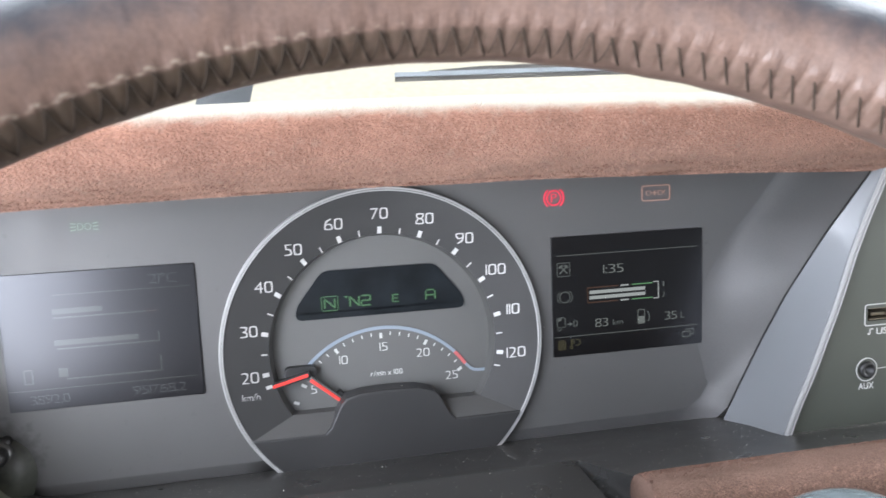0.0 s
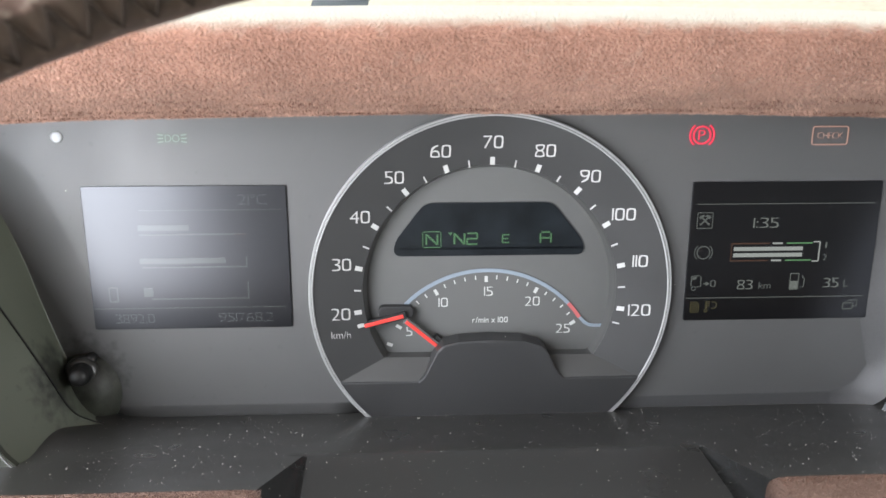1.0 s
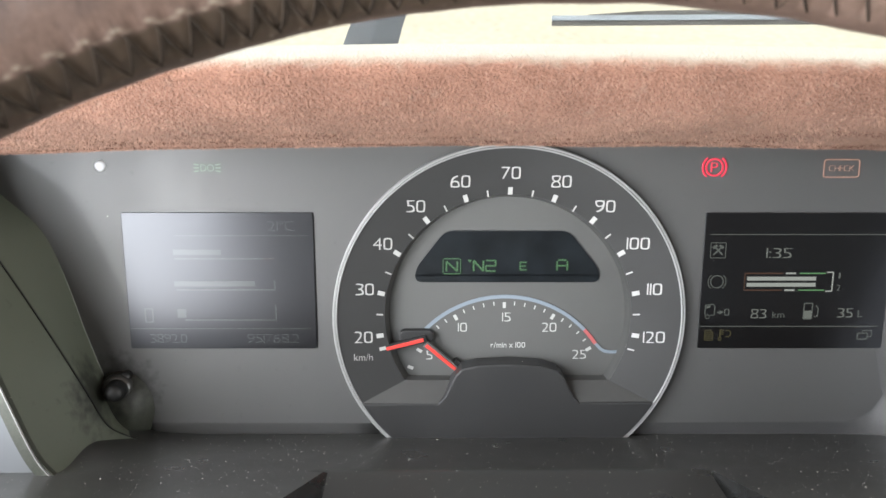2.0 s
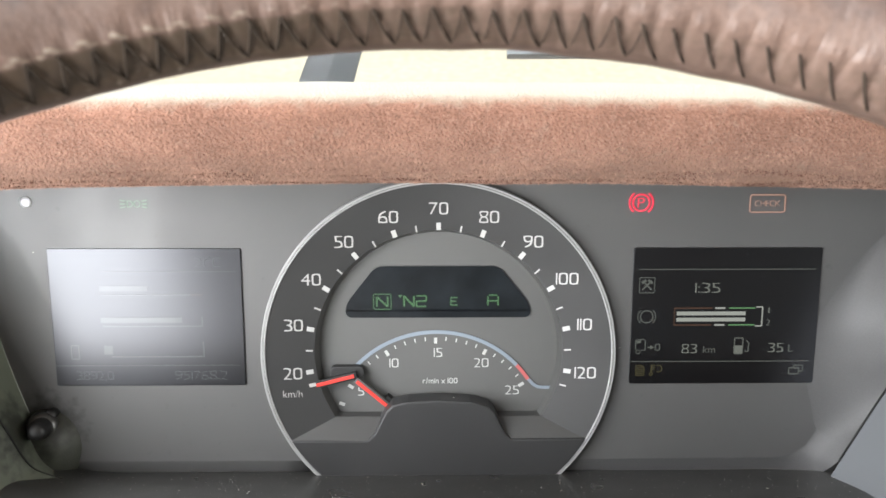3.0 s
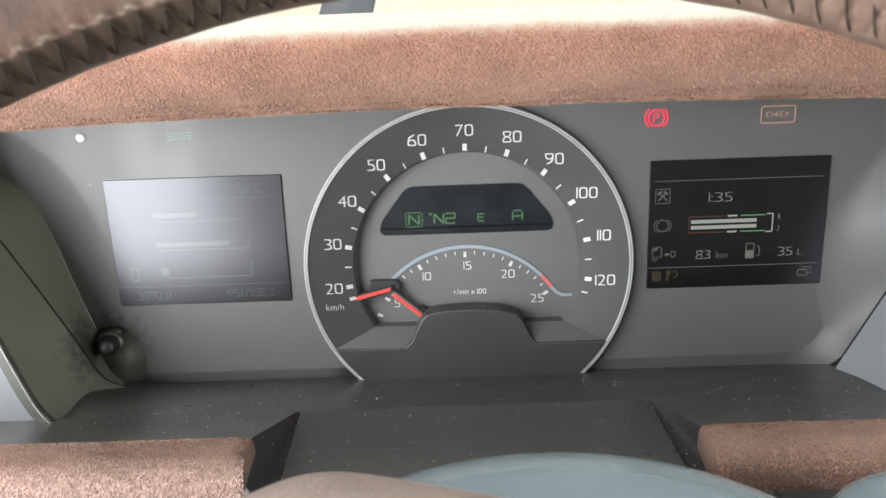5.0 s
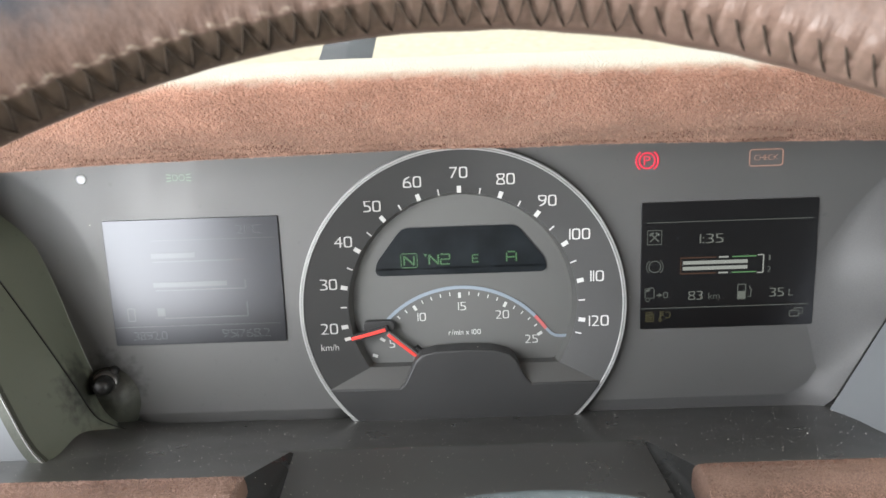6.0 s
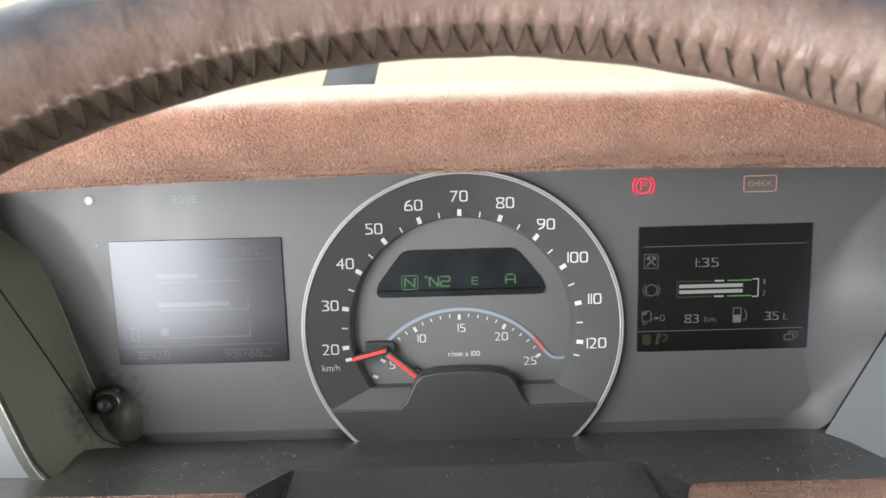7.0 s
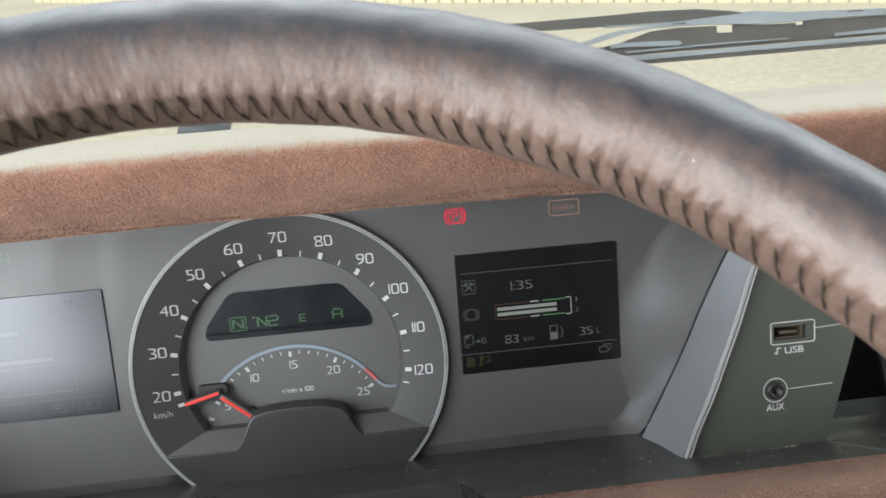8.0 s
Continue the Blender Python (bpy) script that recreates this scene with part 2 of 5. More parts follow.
def crisp(me, degrees=35):
    me.set_sharp_from_angle(angle=radians(degrees))


def bevelled(bm, width, segments=2, degrees=30):
    edges = [e for e in bm.edges if len(e.link_faces) == 2 and e.calc_face_angle() > radians(degrees)]
    if edges:
        bmesh.ops.bevel(bm, geom=edges, offset=width, segments=segments, affect="EDGES", profile=0.6)
    return bm


def box(x0, x1, y0, y1, z0, z1, bevel=0.0, segments=2):
    bm = bmesh.new()
    bmesh.ops.create_cube(bm, size=1.0, matrix=Matrix.LocRotScale(((x0 + x1) / 2, (y0 + y1) / 2, (z0 + z1) / 2), None, (x1 - x0, y1 - y0, z1 - z0)))
    return bevelled(bm, bevel, segments) if bevel else bm


def plate(outer, y0, y1, holes=(), bevel=0.0):
    """A plate with its outline in x and z, from y0 (front) to y1 (back), with holes through it."""
    bm = bmesh.new()
    edges = []
    for loop in (outer, *holes):
        vs = [bm.verts.new((x, y0, z)) for x, z in loop]
        edges += [bm.edges.new((vs[i], vs[i - 1])) for i in range(len(vs))]
    if holes:
        bmesh.ops.triangle_fill(bm, use_beauty=True, use_dissolve=False, edges=edges)
    else:
        bm.faces.new(list(bm.verts))
    got = bmesh.ops.extrude_face_region(bm, geom=list(bm.faces))
    for v in got["geom"]:
        if isinstance(v, bmesh.types.BMVert):
            v.co.y = y1
    bmesh.ops.recalc_face_normals(bm, faces=bm.faces)
    return bevelled(bm, bevel, 2, 50) if bevel else bm


def rounded(x0, x1, z0, z1, r, n=5):
    pts = []
    for cx, cz, a in ((x1 - r, z1 - r, 0), (x0 + r, z1 - r, 90), (x0 + r, z0 + r, 180), (x1 - r, z0 + r, 270)):
        pts += [(cx + r * math.cos(radians(a + 90 * i / n)), cz + r * math.sin(radians(a + 90 * i / n))) for i in range(n + 1)]
    return pts


def filleted(poly, r, n=5):
    """A polygon with rounded corners."""
    out = []
    for i, p in enumerate(poly):
        a, q, b = Vector(poly[i - 1]), Vector(p), Vector(poly[(i + 1) % len(poly)])
        s, e = q + (a - q).normalized() * r, q + (b - q).normalized() * r
        out += [tuple(s.lerp(q, t / n).lerp(q.lerp(e, t / n), t / n)) for t in range(n + 1)]
    return out


def arc(cx, cz, r, a0, a1, n):
    return [(cx + r * math.cos(radians(a0 + (a1 - a0) * i / n)), cz + r * math.sin(radians(a0 + (a1 - a0) * i / n))) for i in range(n + 1)]


def ribbon(path, width, y0, y1):
    """A band of some width along a path in x and z."""
    bm = bmesh.new()
    rows = []
    for i, p in enumerate(path):
        a, b = Vector(path[max(0, i - 1)]), Vector(path[min(len(path) - 1, i + 1)])
        d = (b - a).normalized()
        nrm = Vector((-d.y, d.x)) * width / 2
        q = Vector(p)
        rows.append([bm.verts.new((*(q + s * nrm).to_tuple()[:1], y, (q + s * nrm).y)) for s, y in ((1, y1), (1, y0), (-1, y0), (-1, y1))])
    for a, b in zip(rows, rows[1:]):
        for k in range(4):
            bm.faces.new((a[k], a[(k + 1) % 4], b[(k + 1) % 4], b[k]))
    bm.faces.new(rows[0])
    bm.faces.new(rows[-1][::-1])
    return bm


def loft(curves, close=False):
    """A sheet through rows of points."""
    bm = bmesh.new()
    rows = [[bm.verts.new(p) for p in c] for c in curves]
    for a, b in zip(rows, rows[1:]):
        for k in range(len(a) - (0 if close else 1)):
            j = (k + 1) % len(a)
            bm.faces.new((a[k], a[j], b[j], b[k]))
    return bm


def spline(points, n):
    """A smooth run of points (Catmull-Rom), n steps to a span."""
    p = [Vector(q) for q in points]
    p = [2 * p[0] - p[1], *p, 2 * p[-1] - p[-2]]
    out = []
    for i in range(1, len(p) - 2):
        for k in range(n):
            t = k / n
            out.append(0.5 * (2 * p[i] + (p[i + 1] - p[i - 1]) * t + (2 * p[i - 1] - 5 * p[i] + 4 * p[i + 1] - p[i + 2]) * t * t + (3 * p[i] - p[i - 1] - 3 * p[i + 1] + p[i + 2]) * t**3))
    return out + [p[-2]]


def thick(bm, depth):
    bmesh.ops.recalc_face_normals(bm, faces=bm.faces)
    bmesh.ops.solidify(bm, geom=list(bm.faces), thickness=depth)
    return bm


def lathe(profile, m=None, n=32):
    """A turned body from (radius, height) pairs about z."""
    bm = bmesh.new()
    rows = [[bm.verts.new((r * math.cos(2 * math.pi * k / n), r * math.sin(2 * math.pi * k / n), h)) for k in range(n)] for r, h in profile]
    for a, b in zip(rows, rows[1:]):
        for k in range(n):
            bm.faces.new((a[k], a[(k + 1) % n], b[(k + 1) % n], b[k]))
    bm.faces.new(rows[0][::-1])
    bm.faces.new(rows[-1])
    if m is not None:
        bmesh.ops.transform(bm, matrix=m, verts=bm.verts)
    return bm


GLYPHS = {}


def glyph(ch, thin):
    """One character of the built-in font as points in a unit box, faces, and its own width for a capital of height 1."""
    if (ch, thin) not in GLYPHS:
        cu = bpy.data.curves.new("text", "FONT")
        cu.body, cu.size, cu.extrude, cu.resolution_u, cu.offset = ch, 1.0, 0.02, 8, thin
        ob = bpy.data.objects.new("text", cu)
        scene.collection.objects.link(ob)
        me = bpy.data.meshes.new_from_object(ob.evaluated_get(bpy.context.evaluated_depsgraph_get()))
        bpy.data.objects.remove(ob)
        co = np.empty(len(me.vertices) * 3)
        me.vertices.foreach_get("co", co)
        co = co.reshape(-1, 3)
        GLYPHS[ch, thin] = (co, [tuple(p.vertices) for p in me.polygons])
    return GLYPHS[ch, thin]


def lettering(text, x, z, y, height, width=0.0, thin=-0.012, square=0.0, gap=0.13):
    """Letters as a thin mesh facing the driver, centred at x and z; height is that of a capital. square pulls round strokes out towards their corners, as on broad dial lettering."""
    cap = glyph("H", thin)[0][:, 1].max()
    verts, faces, pen = [], [], 0.0
    for ch in text:
        if ch == " ":
            pen += 0.38
            continue
        co, polys = glyph(ch, thin)
        co = co.copy() / cap
        lo, hi = co.min(0), co.max(0)
        wide = hi[0] - lo[0]
        if square and ch not in "147kmLAXN/x:,°":
            pull = square * (0.6 if ch in "235S" else 1.0)
            mid, half = (lo + hi) / 2, (hi - lo) / 2
            u, v = (co[:, 0] - mid[0]) / half[0], (co[:, 1] - mid[1]) / half[1]
            co[:, 0] = mid[0] + half[0] * u * (1 + pull * v * v * (1 - u * u))
            co[:, 1] = mid[1] + half[1] * v * (1 + pull * u * u * (1 - v * v))
        if square and ch.isdigit() and ch != "1":
            broad = 0.76 if ch in "04689" else 0.70
            co[:, 0] = lo[0] + (co[:, 0] - lo[0]) * broad / wide
            wide = broad
        co[:, 0] += pen - lo[0]
        start = len(verts)
        verts += [tuple(c) for c in co]
        faces += [tuple(start + k for k in p) for p in polys]
        pen += wide + gap
    pen -= gap
    across = width / pen if width else height
    tall = max(v[1] for v in verts)
    me = bpy.data.meshes.new("text")
    me.from_pydata([(x + (c[0] - pen / 2) * across, y - c[2] * 0.004 * cap, z + (c[1] - tall / 2) * height) for c in verts], [], faces)
    bm = bmesh.new()
    bm.from_mesh(me)
    bmesh.ops.remove_doubles(bm, verts=bm.verts, dist=0.000002)
    bm.to_mesh(me)
    bm.free()
    return me


def bar(x0, z0, x1, z1, width, y0, y1):
    return ribbon([(x0, z0), (x1, z1)], width, y0, y1)


def joined(*bms):
    """Several small meshes that are one mark."""
    out = bmesh.new()
    for bm in bms:
        me = bpy.data.meshes.new("tmp")
        bm.to_mesh(me)
        bm.free()
        out.from_mesh(me)
        bpy.data.meshes.remove(me)
    return out

# ---- outside ----
ground = part("ground", box(-300, 300, -300, 300, -0.2, 0.0), M_GROUND, thing("yard", "", "", frame_of=Matrix.Identity(4)))
yard = ground.parent
ground.parent = None
ground.matrix_basis = Matrix.Identity(4)
bpy.data.objects.remove(yard)
tagged(ground, "pale sunlit gravel yard in front of the truck", "ground", kind="structure")
for i in range(72):
    kerb = new("kerb_stone", bpy.data.meshes["kerb_stone"] if i else bpy.data.meshes.new("kerb_stone"))
    if not i:
        bm = box(-0.155, 0.155, -0.08, 0.08, 0.0, 0.12, 0.015)
        bm.to_mesh(kerb.data)
        bm.free()
        kerb.data.materials.append(M_KERB)
    kerb.matrix_world = pose(1.0 + 0.31 * (i - 36), 20.6 - 0.192 * (i - 36), 0, 0, 0, -31.8)
    tagged(kerb, "pale concrete kerb stone along the gravel yard", "kerb", "kerb stones along the yard")

# ---- cab shell (upright) ----
CAB = pose(0, 0, 2.1)
GX0, GX1 = -0.56, 1.75


def shell(name, bm, mat, label):
    me = bpy.data.meshes.new(name)
    bmesh.ops.recalc_face_normals(bm, faces=bm.faces)
    bm.to_mesh(me)
    bm.free()
    me.materials.append(mat)
    ob = new(name, me)
    ob.matrix_world = CAB
    return tagged(ob, label, name.split("_")[0], kind="structure")


shell("floor", box(GX0 - 0.1, GX1 + 0.1, -2.0, 0.5, -1.0, -0.95), M_CABDARK, "dark rubber cab floor")
shell("ceiling", box(GX0 - 0.1, GX1 + 0.1, -2.0, 0.30, 1.02, 1.08), M_CAB, "pale grey cloth cab ceiling")
shell("wall_back", box(GX0 - 0.1, GX1 + 0.1, -2.06, -2.0, -1.0, 1.08), M_CAB, "grey lining of the cab's rear wall")


def door_wall(name, x0, x1, label):
    outer = [(-2.0, -1.0), (0.36, -1.0), (0.24, 0.0), (0.05, 1.02), (-2.0, 1.02)]
    hole = [(-1.50, -0.36), (-0.14, -0.36), (-0.06, 0.02), (-0.22, 0.78), (-1.50, 0.78)]
    bm = plate(outer, x0, x1, [hole])
    for v in bm.verts:
        v.co = (v.co.y, v.co.x, v.co.z)
    return shell(name, bm, M_TAN, label)


door_wall("wall_left", GX0 - 0.05, GX0, "tan cloth door lining below and round the side window")
door_wall("wall_right", GX1, GX1 + 0.05, "tan cloth lining round the passenger's side window")
bulkhead = shell("wall_front", box(GX0, GX1, 0.30, 0.34, -1.0, -0.06), M_CABDARK, "dark bulkhead below the windscreen")


def glass_sheet(name, corners, label):
    bm = bmesh.new()
    bm.faces.new([bm.verts.new(c) for c in corners])
    thick(bm, 0.004)
    ob = shell(name, bm, M_GLASS, label)
    ob.visible_shadow = False
    return ob


glass_sheet("window_1", [(GX0, 0.225, -0.08), (GX1, 0.225, -0.08), (GX1, 0.05, 1.02), (GX0, 0.05, 1.02)], "clear windscreen glass")
glass_sheet("window_2", [(GX0 - 0.025, -1.50, -0.36), (GX0 - 0.025, -0.14, -0.36), (GX0 - 0.025, -0.22, 0.78), (GX0 - 0.025, -1.50, 0.78)], "clear side window of the driver's door")

# ---- dashboard ----
dash = thing("dashboard", "charcoal plastic truck dashboard with sloped cheeks round the instruments", "dashboard", (0, -0.05, -0.07))


def smoothstep(a, b, t):
    t = min(1.0, max(0.0, (t - a) / (b - a)))
    return t * t * (3 - 2 * t)


def shelf_section(y):
    """The ledge below the instruments across the dashboard, as (x, z): it climbs to the driver, with a sharp-edged well over the steering column."""
    out = -y
    wing = -0.0648 + 0.19 * min(out, 0.0905) - 2.0 * max(0.0, out - 0.0955)
    floor_z = -0.0648 + 0.19 * min(out, 0.0465) - 0.10 * max(0.0, out - 0.0465) - 0.9 * max(0.0, out - 0.10)
    run = max(0.0, out - 0.0465)
    half = {}
    for side, crest_slope, foot_slope in ((-1, 0.315, 0.10), (1, 0.26, 0.165)):
        crest = Vector((side * (0.0652 + crest_slope * run), wing if run else floor_z))
        foot = Vector((side * (0.0650 + foot_slope * run - 0.0002), floor_z))
        toe = Vector((foot.x - side * (0.0004 + 0.40 * (wing - floor_z)), floor_z))
        bend = crest.lerp(foot, 0.55)
        wall = [crest, crest.lerp(bend, 0.5), bend] + [bend.lerp(foot, t).lerp(foot.lerp(toe, t), t) for t in (0.15, 0.3, 0.45, 0.6, 0.75, 0.9, 1.0)]
        reach = [side * 0.36 * (1 - t) + crest.x * t for t in (0.0, 0.2, 0.35, 0.45, 0.5, 0.54, 0.58, 0.62, 0.66, 0.7, 0.75, 0.8, 0.85, 0.9, 0.95, 0.98)]
        lift = smoothstep(-0.050, -0.025, y)
        sides = [Vector((x, wing + lift * (0.0030 * smoothstep(0.144, 0.160, x) ** 2 + 0.0110 * smoothstep(0.122, 0.168, -x) ** 2))) for x in reach]
        half[side] = sides + wall
    left, right = half[-1], half[1][::-1]
    middle = [left[-1].lerp(right[0], t / 8) for t in range(1, 8)]
    sag = [Vector((p.x, p.y - 0.0006 * smoothstep(0.040, 0.055, out) * (1 - (p.x / 0.07) ** 2))) for p in middle]
    return left + sag + right


def shelf_height(x, y):
    row = shelf_section(y)
    return float(np.interp(x, [p.x for p in row], [p.y for p in row]))


ys = [0.006 - 0.0015 * i for i in range(88)]
shelf = part("shelf", loft([[(p.x, y, p.y) for p in shelf_section(y)] + [(p.x, y, p.y - 0.003) for p in reversed(shelf_section(y))] for y in ys], close=True), M_SHELF, dash, "dusty charcoal ledge", smooth=True)
crisp(shelf.data, 24)
# the sides of the well are a glossy moulding
shelf.data.materials.append(M_WELL)
across = len(shelf_section(0.0))
for i, p in enumerate(shelf.data.polygons):
    j = i % (2 * across)
    if (16 <= j <= 24 or 33 <= j <= 41) and i // (2 * across) < len(ys) and p.center.y < -0.048:
        p.material_index = 1
part("lower_panel", thick(loft([[(x, y, z) for x in np.linspace(-0.5, 0.9, 8)] for y, z in ((-0.080, -0.085), (-0.11, -0.092), (-0.14, -0.13), (-0.15, -0.3), (-0.12, -0.8))]), 0.004), M_HOOD, dash, smooth=True)

def dust_specks(count, seed, x0=-0.17, x1=0.24, y0=-0.088, y1=0.0, low=0.00005, high=0.00020):
    rng = random.Random(seed)
    bm = bmesh.new()
    for _ in range(count):
        x = rng.uniform(x0, x1)
        y = rng.uniform(y0, y1)
        r = low + high * rng.random() ** 3
        c = Vector((x, y, shelf_height(x, y) + r * 0.3))
        ring = [bm.verts.new(c + Vector((r * math.cos(a) * rng.uniform(0.6, 1.2), r * math.sin(a) * rng.uniform(0.6, 1.2), 0))) for a in (0, 1.57, 3.14, 4.71)]
        top = bm.verts.new(c + Vector((0, 0, r * 0.7)))
        for k in range(4):
            bm.faces.new((ring[k], ring[(k + 1) % 4], top))
    return bm


dust = part("dust", dust_specks(1700, 7, low=0.00009, high=0.00019), M_DUST, dash, "pale dust specks")
dust["kind"] = "stuff"
dust = part("dust", dust_specks(90, 9, 0.153, 0.200, -0.0522, -0.0505, 0.0001, 0.00028), M_DUST, dash, "pale crumbs along the foot of the panel")
dust["kind"] = "stuff"
part("ledge_seam", loft([[(0.2135 + 0.012 * t + dx, -0.052 - 0.028 * t, shelf_height(0.2135, -0.052 - 0.028 * t) + dz) for dx, dz in ((-0.0005, -0.001), (-0.0005, 0.0004), (0.0005, 0.0004), (0.0005, -0.001))] for t in (0.0, 0.35, 0.7, 1.0)], close=True), M_SOCKET, dash, "thin raised seam")


part("passenger_panel", thick(loft([[(x, y, z) for x in np.linspace(0.30, 1.70, 8)] for y, z in ((0.060, 0.055), (0.055, -0.03), (0.030, -0.10), (0.02, -0.30), (0.06, -0.80))]), 0.004), M_HOOD, dash, "dark passenger side of the dashboard", smooth=True)

LEFT_A = [(-0.215, 0.052), (-0.190, 0.031), (-0.177, 0.018), (-0.170, 0.001), (-0.1645, -0.019), (-0.159, -0.037), (-0.153, -0.053), (-0.1475, -0.0620), (-0.1395, -0.0700)]
LEFT_B = [(-0.1982, -0.025, 0.0452), (-0.1881, -0.025, 0.0267), (-0.1793, -0.025, 0.0109), (-0.1697, -0.025, -0.0062), (-0.162, -0.024, -0.0219), (-0.1555, -0.022, -0.0372), (-0.1504, -0.019, -0.0513), (-0.1455, -0.015, -0.0575), (-0.1388, -0.01, -0.0629)]
LEFT_C = [(-0.225, 0.050), (-0.190, 0.024), (-0.179, 0.004), (-0.1712, -0.015), (-0.1654, -0.0315), (-0.161, -0.044), (-0.1575, -0.0515), (-0.1535, -0.0565), (-0.147, -0.0625)]
RIGHT_C = [(0.199, 0.058), (0.188, 0.034), (0.181, 0.017), (0.1745, -0.002), (0.169, -0.016), (0.163, -0.031), (0.157, -0.044), (0.1526, -0.0555), (0.147, -0.0605)]
# crease and seam of the passenger-side cheek as (x, y, z)
RIGHT_CREASE = [(0.2060, 0, 0.058), (0.1870, 0, 0.034), (0.1760, 0, 0.022), (0.1590, 0, -0.003), (0.1535, 0, -0.016), (0.1508, 0, -0.028), (0.1506, 0, -0.0447), (0.1515, 0, -0.056), (0.1450, 0, -0.066)]
RIGHT_SEAM = [(0.1985, -0.0490, 0.058), (0.1825, -0.0445, 0.034), (0.1775, -0.0390, 0.022), (0.1736, -0.0226, -0.003), (0.1712, -0.0160, -0.016), (0.1680, -0.0112, -0.028), (0.1600, -0.0098, -0.0447), (0.1530, -0.0110, -0.056), (0.1470, -0.0120, -0.066)]

# the rounded lower corner: edge of the face, and foot along the ledge
CORNER_FACE = [(0.1484, 0.00004, -0.0482), (0.1449, 0.00004, -0.0541), (0.1400, 0.00004, -0.0575), (0.1350, 0.00004, -0.0588), (0.1290, 0.00004, -0.0590)]
CORNER_SEAM = [(0.1558, -0.0098, -0.0520), (0.1528, -0.0085, -0.0580), (0.1485, -0.0035, -0.0645), (0.1400, 0.0020, -0.0674), (0.1300, 0.0032, -0.0675)]


def walled(rows, side, back=0.0):
    return loft([row + [(x + side * 0.003, y + back, z - back) for x, y, z in reversed(row)] for row in rows], close=True)


def left_cheek():
    """The driver-side cheek: a tight crease along the face, then two facets out to the panel, the inner one narrowing to the corner."""
    rows = []
    lines = (spline([(x, 0.0, z) for x, z in LEFT_A], 5), spline(LEFT_B, 5), spline([(x, -0.050, z) for x, z in LEFT_C], 5))
    for pa, pb, pc in zip(*lines):
        r = 0.0004
        row = [(pa.x + r + 0.003, 0.0003, pa.z)]
        row += [(pa.x + r * (1 - math.sin(u)), 0.00004 - r * (1 - math.cos(u)), pa.z) for u in (radians(d) for d in range(0, 82, 9))]
        edge = Vector((pa.x, -r, pa.z))
        row += [tuple(edge.lerp(pb, t)) for t in (0.25, 0.5, 0.75)] + [tuple(pb)]
        row += [tuple(pb.lerp(pc, t)) for t in (0.03, 0.25, 0.5, 0.75, 1.0)]
        rows.append(row)
    return walled(rows, -1)


def right_cheek():
    """The passenger-side cheek: a soft bend from the face to the seam, rounding the corner onto the lip, and a light panel from the seam to the trim."""
    bend, panel = [], []
    for i, (a, b, c) in enumerate(zip(spline(RIGHT_CREASE, 5), spline(RIGHT_SEAM, 5), spline([(x, -0.050, z) for x, z in RIGHT_C], 5))):
        start = a + Vector((-0.003 - 0.012 * smoothstep(-0.050, 0.0, a.z), 0.00004, 0))
        a = a.lerp(start.lerp(b, 0.5) + Vector((0.0015, 0.0030, -0.0010)), smoothstep(-0.015, -0.0447, a.z))
        row = [tuple(start + Vector((-0.003, 0.0003, 0)))]
        row += [tuple(start.lerp(a, t / 10).lerp(a.lerp(b, t / 10), t / 10)) for t in range(11)]
        if i <= 30:
            bend.append(row)
        panel.append([tuple(b.lerp(c, t / 5)) for t in range(6)])
    turned = list(zip(spline([bend[-1][1], *CORNER_FACE], 5)[1:], spline([bend[-1][-1], *CORNER_SEAM], 5)[1:]))
    turned += [(Vector((x, 0.00004, -0.0590)), Vector((x + 0.002, 0.0032, -0.0675))) for x in (0.126, 0.110, 0.090, 0.070, 0.047)]
    for i, (start, b) in enumerate(turned):
        t = min(1.0, i / 24)
        a = start.lerp(b, 0.5) + Vector((0.0015, 0.0030, -0.0010)) * (1 - t) ** 1.5
        row = [tuple(start + Vector((-0.002 * (1 - t), 0.0003, 0.002)))]
        row += [tuple(start.lerp(a, k / 10).lerp(a.lerp(b, k / 10), k / 10)) for k in range(11)]
        bend.append(row)
    return walled(bend, 1, 0.002), walled(panel, 1)


cheek = part("cheek", left_cheek(), M_CHEEK, dash, "olive-charcoal cheek", smooth=True)
crisp(cheek.data, 28)
bend, panel = right_cheek()
cheek = part("cheek", bend, M_BEND, dash, "satin grey cheek", smooth=True)
crisp(cheek.data, 50)
cheek = part("cheek_panel", panel, M_LIGHTCHEEK, dash, "light grey panel", smooth=True)
crisp(cheek.data, 50)


def trim_strip(curve, y, width, proud=0.0012):
    p = [(v.x, v.y) for v in spline([(x, z, 0) for x, z in curve], 6)]
    return ribbon(p, width, y - proud, y + 0.0008)


part("trim_strip", trim_strip([(x - 0.0024, z) for x, z in LEFT_C[:-1]], -0.0508, 0.0046), M_BOSS, dash, "olive-charcoal edge strip")
part("trim_line", trim_strip([(x - 0.0004, z) for x, z in LEFT_C[:-1]], -0.0516, 0.0003), M_RING, dash, "thin pale line")
seam_path = spline([(x + 0.0001, y - 0.0001, z) for x, y, z in LEFT_B], 6)
part("seam", loft([[p + Vector((dx, dy, 0)) for dx, dy in ((-0.0002, 0.0004), (-0.0002, -0.0002), (0.0003, -0.0002), (0.0003, 0.0004))] for p in seam_path], close=True), M_BLACK, dash, "thin dark seam")
seam_path = spline([(x - 0.0003, y + 0.0001, z) for x, y, z in RIGHT_SEAM[:-1]], 6)
part("seam", loft([[p + Vector((dx, dy, 0)) for dx, dy in ((-0.0003, 0.0004), (-0.0003, -0.0003), (0.0004, -0.0003), (0.0004, 0.0004))] for p in seam_path], close=True), M_BLACK, dash, "thin dark seam")
